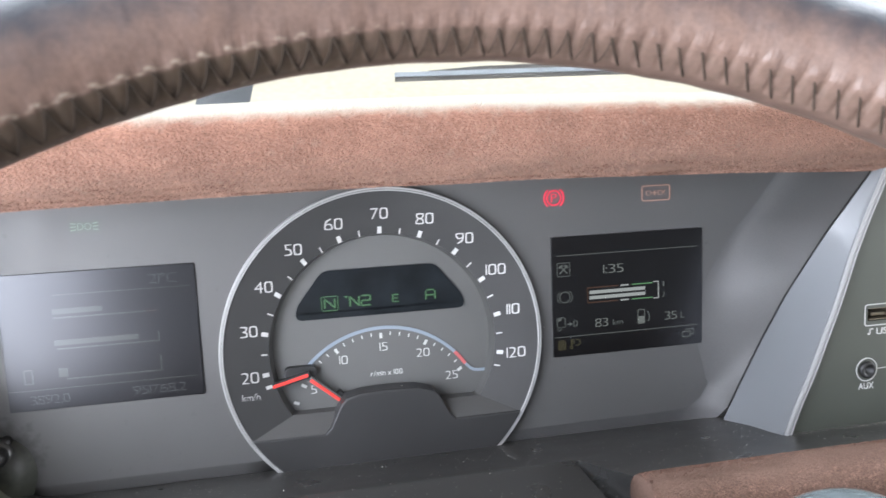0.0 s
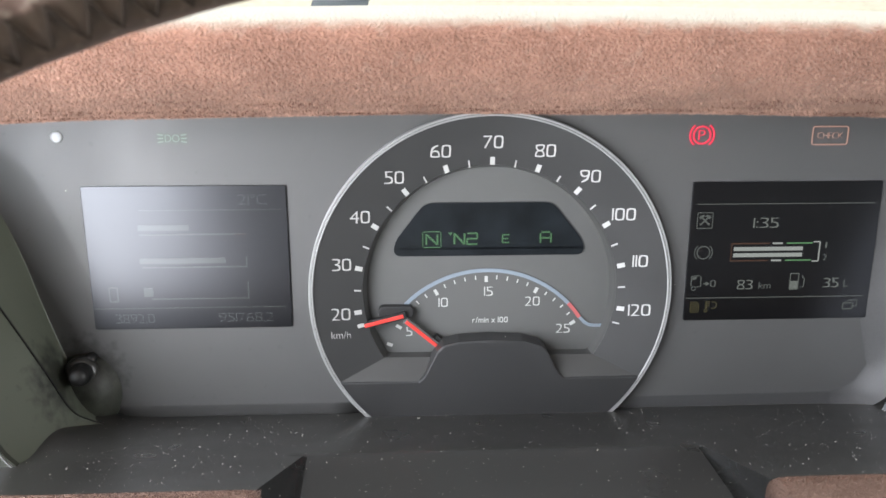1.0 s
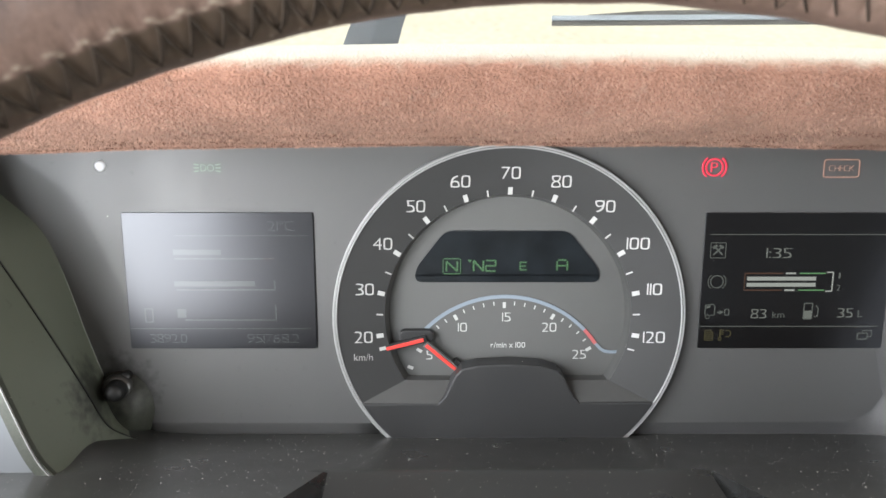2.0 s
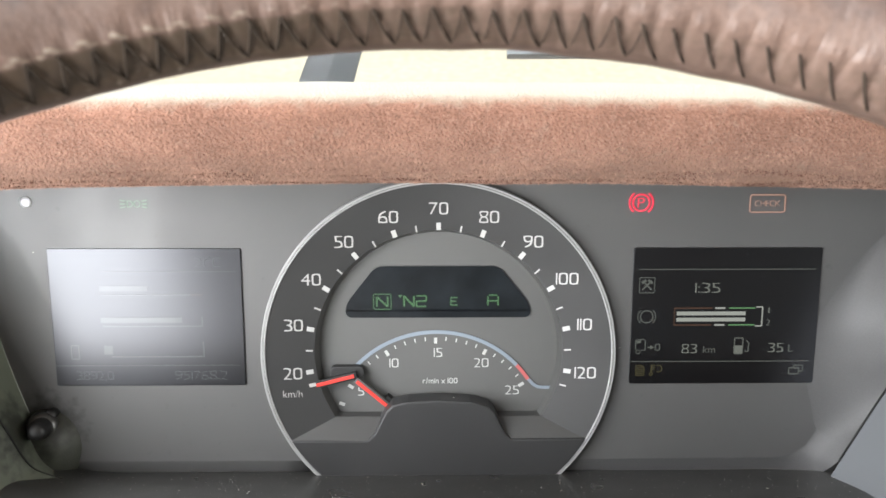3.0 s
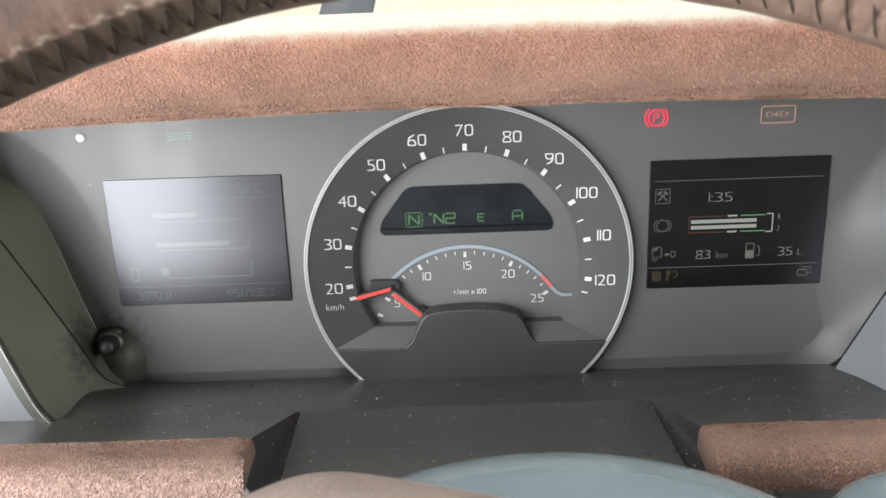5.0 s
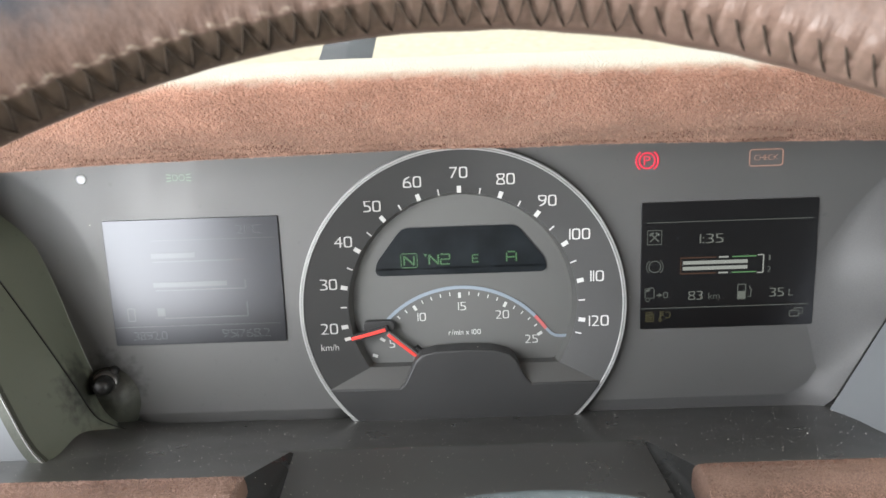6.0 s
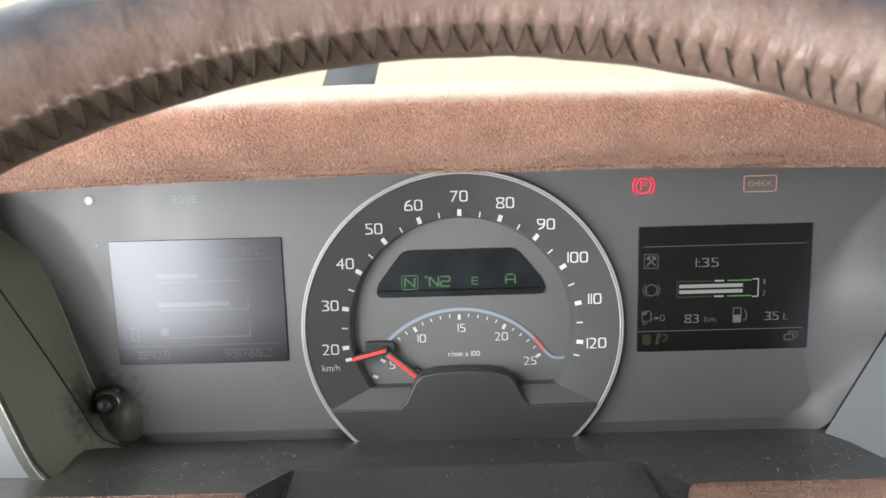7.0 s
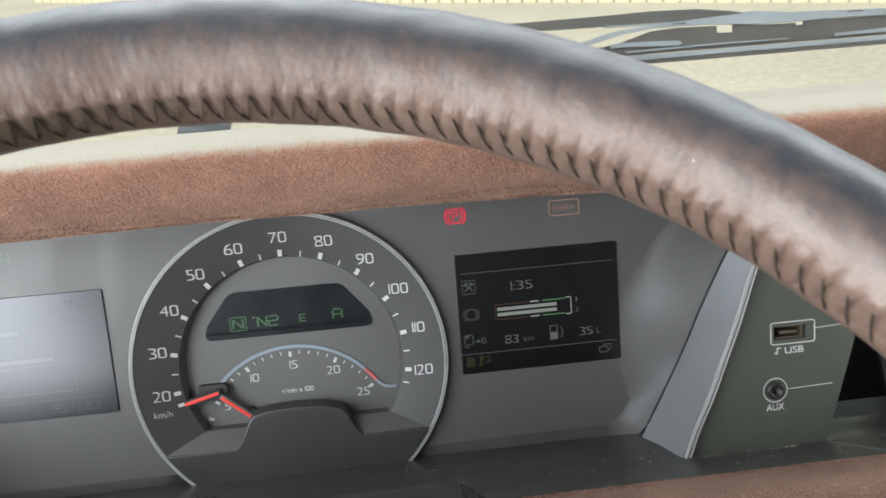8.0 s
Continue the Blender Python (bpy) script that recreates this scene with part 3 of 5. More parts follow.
part("trim_strip", trim_strip([(x + 0.0010, z) for x, z in RIGHT_C[:-1]], -0.0505, 0.0007), M_RING, dash, "thin bright edge strip")
part("trim_strip", trim_strip([(x + 0.0025, z) for x, z in RIGHT_C[:-1]], -0.0505, 0.0007), M_RING, dash, "thin bright edge strip")
part("side_panel", plate([(x - 0.0046, z) for x, z in LEFT_C[:-1]] + [(-0.36, -0.056), (-0.36, 0.05)], -0.049, -0.044), M_PANEL, dash, "blue-grey panel")
usb_hole = rounded(0.1913, 0.2047, -0.0120, -0.0066, 0.0006, 2)
aux_hole = arc(0.1915, -0.0321, 0.0036, 0, 345, 23)
usb_panel = part("socket_panel", plate([(x + 0.002, z) for x, z in RIGHT_C[:-1]] + [(0.2127, -0.0555), (0.2231, -0.019), (0.236, 0.030), (0.243, 0.058)], -0.049, -0.0455, [usb_hole, aux_hole]), M_SOCKET, dash, "olive-charcoal panel with two sockets")
part("panel_return", loft([[(x, -0.0455, z), (x - 0.004, -0.0455, z), (x + 0.002, 0.03, z), (x + 0.006, 0.03, z)] for x, z in ((0.2127, -0.0555), (0.2231, -0.019), (0.236, 0.030), (0.243, 0.058))], close=True), M_SOCKET, dash)

# ---- visor and padding in suede ----
VISOR = [(0.004, 0.0535), (-0.030, 0.0530), (-0.046, 0.0533), (-0.0505, 0.0545), (-0.0615, 0.0576), (-0.0712, 0.0630), (-0.0766, 0.0697), (-0.0782, 0.0748), (-0.0755, 0.0788), (-0.066, 0.0818), (-0.040, 0.0842), (0.0, 0.0858), (0.052, 0.0866), (0.100, 0.0845), (0.150, 0.076), (0.185, 0.060), (0.19, 0.03)]


def visor_point(x, p):
    drop = -0.0024 * (min(abs(x), 0.2) / 0.15) ** 2 - (0.0 if x > -0.17 else (x + 0.17) ** 2)
    return Vector((x, p.y + 0.10 * max(0, -0.18 - x), p.z + (drop if p.y < 0.0 else 0.3 * drop) + 0.0004 * noise.noise((x * 40, p.y * 60, p.z * 60))))


VISOR_RUN = spline([(0, y, z) for y, z in VISOR], 6)
hood_thing = thing("instrument_hood", "thick brown suede hood over the instruments, paler on top", "dashboard hood", (0, 0, 0.053))
xs = np.arange(-0.545, 1.735, 0.006)
cover = part("suede_cover", thick(loft([[visor_point(x, p) for p in VISOR_RUN[4:]] for x in xs]), 0.003), M_HOODSUEDE, hood_thing, "brown suede, paler on top", smooth=True)
# the hood grows paler upward and back from its nose
pale_top = cover.data.attributes.new("wear_tone", "FLOAT", "POINT")
pale_top.data.foreach_set("value", [smoothstep(0.0738, 0.0805, v.co.z + 0.0025 * min(1.0, abs(v.co.x) / 0.15) ** 2) * smoothstep(-0.0805, -0.0735, v.co.y) for v in cover.data.vertices])
part("lining", thick(loft([[visor_point(x, p) + Vector((0, 0, 0.004)) for p in VISOR_RUN[:6]] for x in xs]), 0.003), M_HOOD, hood_thing, "dark underside", smooth=True)


def sliver(bm, p, n, along, length, width):
    """One fibre of the nap."""
    side = n.cross(along).normalized() * width
    tip = p + (along * 0.75 + n * 0.65).normalized() * length
    bm.faces.new((bm.verts.new(p - side - n * 0.0002), bm.verts.new(p + side - n * 0.0002), bm.verts.new(tip)))


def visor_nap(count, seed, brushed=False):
    """The hood's pile; brushed is the band along its lower edge where the pile lies the other way, its shading put into
    a darker colour.
    """
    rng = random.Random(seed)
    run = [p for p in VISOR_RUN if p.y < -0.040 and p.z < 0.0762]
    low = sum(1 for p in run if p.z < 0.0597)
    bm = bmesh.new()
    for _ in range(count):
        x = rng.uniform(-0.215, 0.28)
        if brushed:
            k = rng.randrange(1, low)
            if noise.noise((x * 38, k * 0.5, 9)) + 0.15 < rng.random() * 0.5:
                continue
        else:
            k = rng.randrange(2, len(run) - 1) if rng.random() > 0.12 else rng.randrange(1, 6)
        a, b = visor_point(x, run[k - 1]), visor_point(x, run[k])
        p = a.lerp(b, rng.random())
        d = (b - a).normalized()
        n = Vector((0, d.z, -d.y))
        n = -n if n.y > 0.2 or (n.y > 0 and n.z < 0) else n
        lean = (d * (0.7 if brushed else -0.7) + Vector((0.9 * noise.noise((x * 55, p.z * 90, 1)) + rng.uniform(-0.5, 0.5), 0, 0))).normalized()
        sliver(bm, p, n, lean, rng.uniform(0.0006, 0.0012), rng.uniform(0.00008, 0.00016))
    return bm


nap = part("nap", visor_nap(42000, 4), M_NAP, hood_thing, "short suede fibres")
nap["kind"] = "stuff"
# shading of the hood's lower edge, coloured into darker fibres
nap = part("nap", visor_nap(25000, 5, True), M_SHADENAP, hood_thing, "pile brushed the other way, its shading put into darker brown")
nap["kind"] = "stuff"


def pad(x0, x1, cy, cz, ry, rz):
    """A stuffed suede roll with one rounded end."""
    rows = []
    n = 40
    steps = [0.0, 0.0006, 0.0018, 0.0035, 0.006, 0.012] + list(np.arange(0.02, abs(x1 - x0), 0.012))
    for s in steps:
        k = 1.0 - 0.07 * max(0.0, 1 - s / 0.003) ** 2
        x = x0 + s * (1 if x1 > x0 else -1)
        rows.append([(x, cy + ry * k * math.copysign(abs(math.cos(a)) ** 0.8, math.cos(a)), cz + rz * k * math.copysign(abs(math.sin(a)) ** 0.8, math.sin(a)) + 0.0004 * noise.noise((x * 60, a, 0))) for a in (2 * math.pi * i / n for i in range(n))])
    bm = loft(rows, close=True)
    bm.verts.ensure_lookup_table()
    bm.faces.new([bm.verts[i] for i in range(n)])
    return bm


left_pad = thing("dash_pad", "brown suede padded roll on the dashboard's lower edge", "dash pad", (-0.2, -0.1, -0.075), "suede rolls")
part("suede_cover", pad(-0.0728, -0.36, -0.0912, -0.0547, 0.0110, 0.0102), M_PADSUEDE, left_pad, smooth=True)
right_pad = thing("dash_pad", "brown suede padded roll on the dashboard's lower edge", "dash pad", (0.2, -0.1, -0.075), "suede rolls")
part("suede_cover", pad(0.0716, 0.40, -0.0912, -0.0549, 0.0110, 0.0102), M_PADSUEDE, right_pad, smooth=True)


def pad_nap(x0, x1, cy, cz, ry, rz, count, seed, long, wide):
    """Curled fibres lying round the roll, leaning a little sideways in patches."""
    rng = random.Random(seed)
    bm = bmesh.new()
    for _ in range(count):
        x, a = rng.uniform(min(x0, x1), max(x0, x1)), radians(rng.uniform(70, 240))
        n = Vector((0, math.cos(a), math.sin(a)))
        p = Vector((x, cy + ry * math.copysign(abs(n.y) ** 0.8, n.y), cz + rz * math.copysign(abs(n.z) ** 0.8, n.z)))
        d = Vector((0.15 + 0.4 * noise.noise((x * 90, a * 3, 2)) + rng.uniform(-0.3, 0.3), -n.z, n.y)).normalized()
        sliver(bm, p, n, d, long * rng.uniform(0.7, 1.3) * (0.75 + 0.25 * smoothstep(1.2, 2.1, a)), wide * rng.uniform(0.6, 1.3))
    return bm


# the left roll's stronger light is put into its paler fibre colour
for owner, args, fibre in ((left_pad, (-0.0715, -0.23, -0.0912, -0.0547, 0.0110, 0.0102, 38000, 11, 0.00105, 0.00011), M_LITPADNAP), (right_pad, (0.0712, 0.22, -0.0912, -0.0549, 0.0110, 0.0102, 30000, 12, 0.00062, 0.00011), M_NAP)):
    nap = part("nap", pad_nap(*args), fibre, owner, "short suede fibres")
    nap["kind"] = "stuff"

# ---- instrument cluster ----
cluster = thing("instrument_cluster", "grey truck instrument cluster with a round speedometer and two dark screens", "instrument cluster", (0, 0, -0.065))
CX, CZ, RR = 0.0, -0.0165, 0.0667
a_end = math.degrees(math.asin((-0.0655 - CZ) / RR))
disc = arc(CX, CZ, RR, a_end, 180 - a_end, 72)
face_outline = [(-0.235, 0.056), (0.235, 0.056), (0.206, 0.030), (0.186, -0.003), (0.174, -0.028), (0.157, -0.044), (0.1484, -0.0482), (0.1449, -0.0541), (0.1400, -0.0575), (0.1350, -0.0588), (-0.150, -0.0592), (-0.160, -0.037), (-0.166, -0.019), (-0.172, 0.001), (-0.180, 0.018), (-0.196, 0.031)]
top_arc = arc(CX, CZ, RR + 0.0004, math.degrees(math.asin((-0.0592 - CZ) / RR)), 180 - math.degrees(math.asin((-0.0592 - CZ) / RR)), 72)
face_loop = face_outline[:10] + top_arc + face_outline[10:]
face = part("face_panel", plate(face_loop, 0.0, 0.004), M_FACE, cluster, "satin grey face")
lip = [(0.0003, -0.0570), (0.00004, -0.0590), (0.0012, -0.0615), (0.0022, -0.0640), (0.0036, -0.0675)]
part("lower_lip", thick(loft([[(x, y, z) for y, z in lip] for x in np.linspace(-0.150, -0.0470, 8)]), 0.0008), M_FACE, cluster, "grey lip below the face", smooth=True)

recess = arc(CX, CZ, 0.0481, -33, 213, 60) + [(-0.0390, -0.0430), (0.0390, -0.0430)]


def dished(r):
    """Depth of the dished scale at a radius."""
    return -0.0030 - 0.30 * (r - 0.0667)


def on_dish(m):
    """Lays a flat mark onto the dished scale."""
    for v in m.vertices if isinstance(m, bpy.types.Mesh) else m.verts:
        deeper = dished(math.hypot(v.co.x - CX, v.co.z - CZ)) + 0.0007
        v.co += Vector((v.co.x / 0.31, 1.0, (v.co.z - 0.07) / 0.31)) * deeper
    return m


scale_rows = [[(CX + r * math.cos(radians(d)), dished(r), CZ + r * math.sin(radians(d))) for r in (0.0481, 0.052, 0.057, 0.062, RR)] for d in np.linspace(-33, 213, 124)]
dial = part("speedometer_dial", thick(loft(scale_rows), -0.002), M_DIAL, cluster, "dark dished speedometer scale", smooth=True)
crisp(dial.data)
wall_rows = [[(x * s, y, CZ + (z - CZ) * s) for x, z in recess] for y, s in ((dished(0.0481), 1.0), (0.0040, 0.990), (0.0085, 0.965))]
part("recess_wall", loft(wall_rows, close=True), M_SLOPE, cluster)
part("dial_floor", plate(arc(CX, CZ, 0.052, 0, 355, 71), 0.0075, 0.010), M_FLOOR, cluster, "grey inner dial")
part("ring_trim", loft([[(CX + (RR + dr) * math.cos(radians(a)), y, CZ + (RR + dr) * math.sin(radians(a))) for dr, y in ((-0.0009, 0.001), (-0.0008, -0.0029), (-0.0004, -0.0034), (-0.0001, -0.0029), (0.0003, -0.0029), (0.0006, -0.0033), (0.0010, -0.0026), (0.0011, 0.001))] for a in np.linspace(a_end, 180 - a_end, 121)]), M_RING, cluster, "satin silver ring", smooth=True)
hood_top = [(-0.0565, -0.0498), (-0.0275, -0.0498), (-0.0250, -0.0474), (-0.0205, -0.0381), (-0.0180, -0.0356), (-0.0120, -0.0342), (0, -0.0337), (0.0120, -0.0343), (0.0190, -0.0363), (0.0215, -0.0388), (0.0255, -0.0468), (0.0280, -0.0494), (0.0572, -0.0494)]
hood = part("dial_hood", plate(hood_top + arc(CX, CZ, RR - 0.0006, -29.0, a_end, 8)[1:] + arc(CX, CZ, RR - 0.0006, 180 - a_end, 208.4, 8)[:-1], -0.0036, 0.006, bevel=0.0008), M_HOOD, cluster, "raised charcoal hood")
for side in (-1, 1):
    bm = bmesh.new()
    bm.faces.new([bm.verts.new((side * x, y, z)) for x, y, z in ((0.0402, 0.0026, -0.0424), (0.0215, 0.0026, -0.0424), (0.0262, -0.0033, -0.0499), (0.0570, -0.0029, -0.0499))])
    part("slope", thick(bm, 0.001), M_SLOPE, cluster)

CT = (0.0, -0.0166)
TOP = -0.0008
for kmh in range(20, 126, 5):
    a = radians(90 - (kmh - 70) * 1.948)
    if kmh % 10 == 0:
        r0, r1, w = 0.0485, 0.0513, 0.0017
    else:
        r0, r1, w = 0.0482, 0.0508, 0.00055
    if kmh == 125:
        a = radians(-14.2)
    part("scale_mark", on_dish(bar(CT[0] + r0 * math.cos(a), CT[1] + r0 * math.sin(a), CT[0] + r1 * math.cos(a), CT[1] + r1 * math.sin(a), w, TOP - 0.0002, TOP)), M_WHITE, dial)
    if kmh % 10 == 0:
        big = len(str(kmh)) == 3
        rn = 0.0565 if not big else 0.0568
        part("numeral", on_dish(lettering(str(kmh), CT[0] + rn * math.cos(a) + (0.0002 if big else 0), CT[1] + rn * math.sin(a) + 0.0002, TOP - 0.00005, 0.0045, square=0.75)), M_WHITE, dial)
a = radians(-166.5)
part("scale_mark", on_dish(bar(0.0486 * math.cos(a), CT[1] + 0.0486 * math.sin(a), 0.0512 * math.cos(a), CT[1] + 0.0512 * math.sin(a), 0.0014, TOP - 0.0002, TOP)), M_WHITE, dial)
part("unit_text", on_dish(lettering("km/h", -0.0563, -0.0318, TOP - 0.00005, 0.0027, 0.0074, square=0.5)), M_WHITE, dial)

FL = 0.0073
display = part("gear_display", plate(filleted([(-0.0365, -0.0036), (0.0362, -0.0036), (0.0355, 0.0020), (0.0235, 0.0168), (-0.0245, 0.0168), (-0.0360, 0.0020)], 0.0032), FL - 0.0004, FL + 0.0002), M_LCD, cluster, "black gear display")
LY = FL - 0.0005
part("gear_frame", joined(*[bar(*q, 0.0003, LY - 0.0002, LY) for q in ((-0.0250, -0.0002, -0.0188, -0.0002), (-0.0250, 0.0058, -0.0188, 0.0058), (-0.0253, 0.0, -0.0253, 0.0056), (-0.0185, 0.0, -0.0185, 0.0056))]), G_GREEN, display)
SEGMENTS = {
    "N": ((0, 0, 0, 1), (1, 0, 1, 1), (0, 1, 1, 0)),
    "2": ((0, 1, 1, 1), (1, 1, 1, 0.5), (1, 0.5, 0, 0.5), (0, 0.5, 0, 0), (0, 0, 1, 0)),
    "E": ((0, 0, 0, 1), (0, 1, 1, 1), (0, 0.5, 0.85, 0.5), (0, 0, 1, 0)),
    "A": ((0, 0, 0, 0.9), (1, 0, 1, 0.9), (0.1, 1, 0.9, 1), (0, 0.45, 1, 0.45)),
}


def segment_letter(ch, x, z, w, h, stroke):
    """A character of the gear display, drawn in rows of small lit cells."""
    cells = []
    for x0, z0, x1, z1 in SEGMENTS[ch]:
        n = max(3, round(math.hypot((x1 - x0) * w, (z1 - z0) * h) / 0.00075))
        for k in range(n):
            u0, u1 = (k + 0.04) / n, (k + 0.92) / n
            cells.append(bar(x + (x0 + (x1 - x0) * u0) * w, z + (z0 + (z1 - z0) * u0) * h, x + (x0 + (x1 - x0) * u1) * w, z + (z0 + (z1 - z0) * u1) * h, stroke, LY - 0.0001, LY))
    return joined(*cells)


for ch, x, z, w, h, stroke in (("N", -0.0240, 0.0008, 0.0042, 0.0040, 0.0007), ("N", -0.0134, 0.0009, 0.0038, 0.0042, 0.0007), ("2", -0.0086, 0.0009, 0.0038, 0.0042, 0.0006), ("E", 0.0048, 0.0014, 0.0026, 0.0030, 0.0005), ("A", 0.0192, 0.0012, 0.0040, 0.0041, 0.0006)):
    part("gear_letter", segment_letter(ch, x, z, w, h, stroke), G_GREEN, display)
part("gear_mark", plate([(-0.0158, 0.0054), (-0.0141, 0.0054), (-0.0149, 0.0043)], LY - 0.0001, LY), G_GREEN, display)

CA, RA = (-0.0008, -0.0531), 0.0436
part("rev_arc", ribbon(arc(*CA, RA, 136, 43.5, 40), 0.0014, FL - 0.0003, FL + 0.0001), M_BLUE, cluster, "pale blue arc")
part("red_zone", ribbon(arc(*CA, RA, 43.3, 33.8, 8), 0.0014, FL - 0.0003, FL + 0.0001), M_RED, cluster, "red zone")
part("rev_arc", ribbon([(0.0355, -0.0288), (0.0375, -0.0310), (0.0392, -0.0320), (0.0412, -0.0323), (0.0452, -0.0323)], 0.0012, FL - 0.0003, FL + 0.0001), M_BLUE, cluster, "pale blue arc")
for rpm in range(3, 26):
    a = radians(90 - (rpm - 15) * 5.72 + 0.5)
    if rpm == 4:
        continue
    main = rpm % 5 == 0 or rpm == 3
    r0, r1, w = (0.0390, 0.0413, 0.0012) if main else (0.0402, 0.0417, 0.00042)
    part("rev_mark", bar(CA[0] + r0 * math.cos(a), CA[1] + r0 * math.sin(a), CA[0] + r1 * math.cos(a), CA[1] + r1 * math.sin(a), w, FL - 0.0003, FL), M_WHITE, cluster)
for txt, x, z in (("5", -0.0308, -0.0337), ("10", -0.0176, -0.0221), ("15", -0.0002, -0.0179), ("20", 0.0169, -0.0221), ("25", 0.0292, -0.0334)):
    part("rev_numeral", lettering(txt, x, z, FL, 0.0036, square=0.75), M_WHITE, cluster)
part("rev_text", lettering("r/min x 100", 0.0006, -0.0294, FL, 0.0022, 0.0138, thin=0.006, square=0.4), M_WHITE, cluster)


def needle(x0, z0, x1, z1, mat, label):
    """A pointer: a bar with a bright top and darker flanks."""
    d = Vector((x1 - x0, z1 - z0))
    across = Vector((-d.y, d.x)).normalized()

    def strip(w, y0, y1, a, b):
        p, q = Vector((x0, z0)) + d * a, Vector((x0, z0)) + d * b
        return plate([tuple(p + across * w), tuple(p - across * w), tuple(q - across * w), tuple(q + across * w)], y0, y1, bevel=0.0002)

    n = part("needle", strip(0.00070, 0.0022, 0.0032, 0.0, 1.0), M_NEEDLE, cluster, "red pointer")
    part("flank", strip(0.0014, 0.0026, 0.0050, -0.03, 1.06), mat, n, label)


needle(-0.0480, -0.0296, -0.0329, -0.0258, M_BLACK, "black flanks")
needle(-0.0320, -0.0280, -0.0204, -0.0379, M_FLOOR, "grey flanks")
part("needle_hub", plate(rounded(-0.0425, -0.0290, -0.0275, -0.0225, 0.0022), 0.0042, 0.0075, bevel=0.0005), M_BLACK, cluster, "black pointer hub")
part("needle_hub", plate([(-0.0235, -0.0375), (-0.0200, -0.0345), (-0.0090, -0.0440), (-0.0125, -0.0470)], 0.0040, 0.0075), M_BLACK, cluster, "black pointer hub")

# screens
SX0, SX1, SZ0, SZ1 = 0.0737, 0.1452, -0.0282, 0.0251


def screen(x0, x1, label):
    return part("screen", plate(rounded(x0, x1, SZ0, SZ1, 0.0007, 3), -0.0007, 0.001, bevel=0.0002), M_SCREEN, cluster, label)


right_screen = screen(SX0, SX1, "dark trip computer screen")
left_screen = screen(-0.1463, -0.0742, "dark screen with a hazy window reflection")
SY = -0.0008


def at(sc, u, v):
    x0, x1 = (SX0, SX1) if sc is right_screen else (-0.1463, -0.0742)
    return x0 + (x1 - x0) * u, SZ1 - (SZ1 - SZ0) * v


def line(sc, u0, v0, u1, v1, w, mat, name="screen_line"):
    (xa, za), (xb, zb) = at(sc, u0, v0), at(sc, u1, v1)
    part(name, bar(xa, za, xb, zb, w, SY - 0.00005, SY), mat, sc)


def words(sc, text, u, v, h, w, mat):
    x, z = at(sc, u, v)
    part("screen_text", lettering(text, x, z, SY, h, w, thin=-0.012, square=0.75), mat, sc)


def frame_marks(sc, u0, v0, u1, v1, w, mat, name="screen_icon"):
    (xa, za), (xb, zb) = at(sc, u0, v0), at(sc, u1, v1)
    part(name, joined(*[bar(*q, w, SY - 0.00005, SY) for q in ((xa, za, xb, za), (xb, za, xb, zb), (xb, zb, xa, zb), (xa, zb, xa, za))]), mat, sc)


R = right_screen
line(R, 0.03, 0.155, 0.97, 0.155, 0.0003, G_DIM)
line(R, 0.0, 0.833, 0.97, 0.833, 0.0003, G_DIM)
frame_marks(R, 0.035, 0.215, 0.115, 0.325, 0.0003, G_DIM)
x, z = at(R, 0.075, 0.27)
part("screen_icon", joined(bar(x - 0.0020, z + 0.0008, x - 0.0004, z + 0.0020, 0.0009, SY - 0.00005, SY), bar(x + 0.0020, z + 0.0008, x + 0.0004, z + 0.0020, 0.0009, SY - 0.00005, SY), bar(x - 0.0018, z - 0.0018, x + 0.0018, z + 0.0018, 0.0006, SY - 0.00005, SY), bar(x - 0.0018, z + 0.0018, x + 0.0018, z - 0.0018, 0.0006, SY - 0.00005, SY)), G_DIM, R)
words(R, "1:35", 0.400, 0.29, 0.0038, 0.0096, G_TEXT)
x, z = at(R, 0.080, 0.5)
part("screen_icon", ribbon(arc(x, z, 0.0024, 0, 358, 32), 0.0004, SY - 0.00005, SY), G_DIM, R)
for s in (0, 180):
    part("screen_icon", ribbon(arc(x, z, 0.0034, s - 50, s + 50, 12), 0.0003, SY - 0.00005, SY), G_DIM, R)
for v in (0.438, 0.562):
    line(R, 0.225, v, 0.43, v, 0.0005, G_ORANGE)
    line(R, 0.445, v, 0.50, v, 0.0007, G_WHITE)
    line(R, 0.52, v, 0.66, v, 0.0005, G_GREEN)
line(R, 0.228, 0.438, 0.228, 0.562, 0.0004, G_ORANGE)
line(R, 0.24, 0.477, 0.61, 0.477, 0.0015, G_WHITE, "pressure_bar")
line(R, 0.24, 0.522, 0.61, 0.522, 0.0015, G_WHITE, "pressure_bar")
line(R, 0.70, 0.43, 0.70, 0.57, 0.0005, G_WHITE)
line(R, 0.665, 0.43, 0.70, 0.43, 0.0005, G_WHITE)
line(R, 0.665, 0.57, 0.70, 0.57, 0.0005, G_WHITE)
words(R, "1", 0.735, 0.455, 0.0022, 0.0007, G_DIM)
words(R, "2", 0.735, 0.545, 0.0022, 0.0014, G_DIM)
x, z = at(R, 0.052, 0.715)
part("screen_icon", ribbon([(x - 0.0018, z - 0.0016), (x - 0.0018, z + 0.0022), (x + 0.0012, z + 0.0026), (x + 0.0019, z + 0.0018), (x + 0.0019, z - 0.0018), (x + 0.0004, z - 0.0018)], 0.0004, SY - 0.00005, SY), G_DIM, R)
part("screen_icon", plate([(x - 0.0014, z + 0.0008), (x + 0.0002, z + 0.0012), (x + 0.0002, z + 0.0022), (x - 0.0014, z + 0.0018)], SY - 0.00005, SY), G_DIM, R)
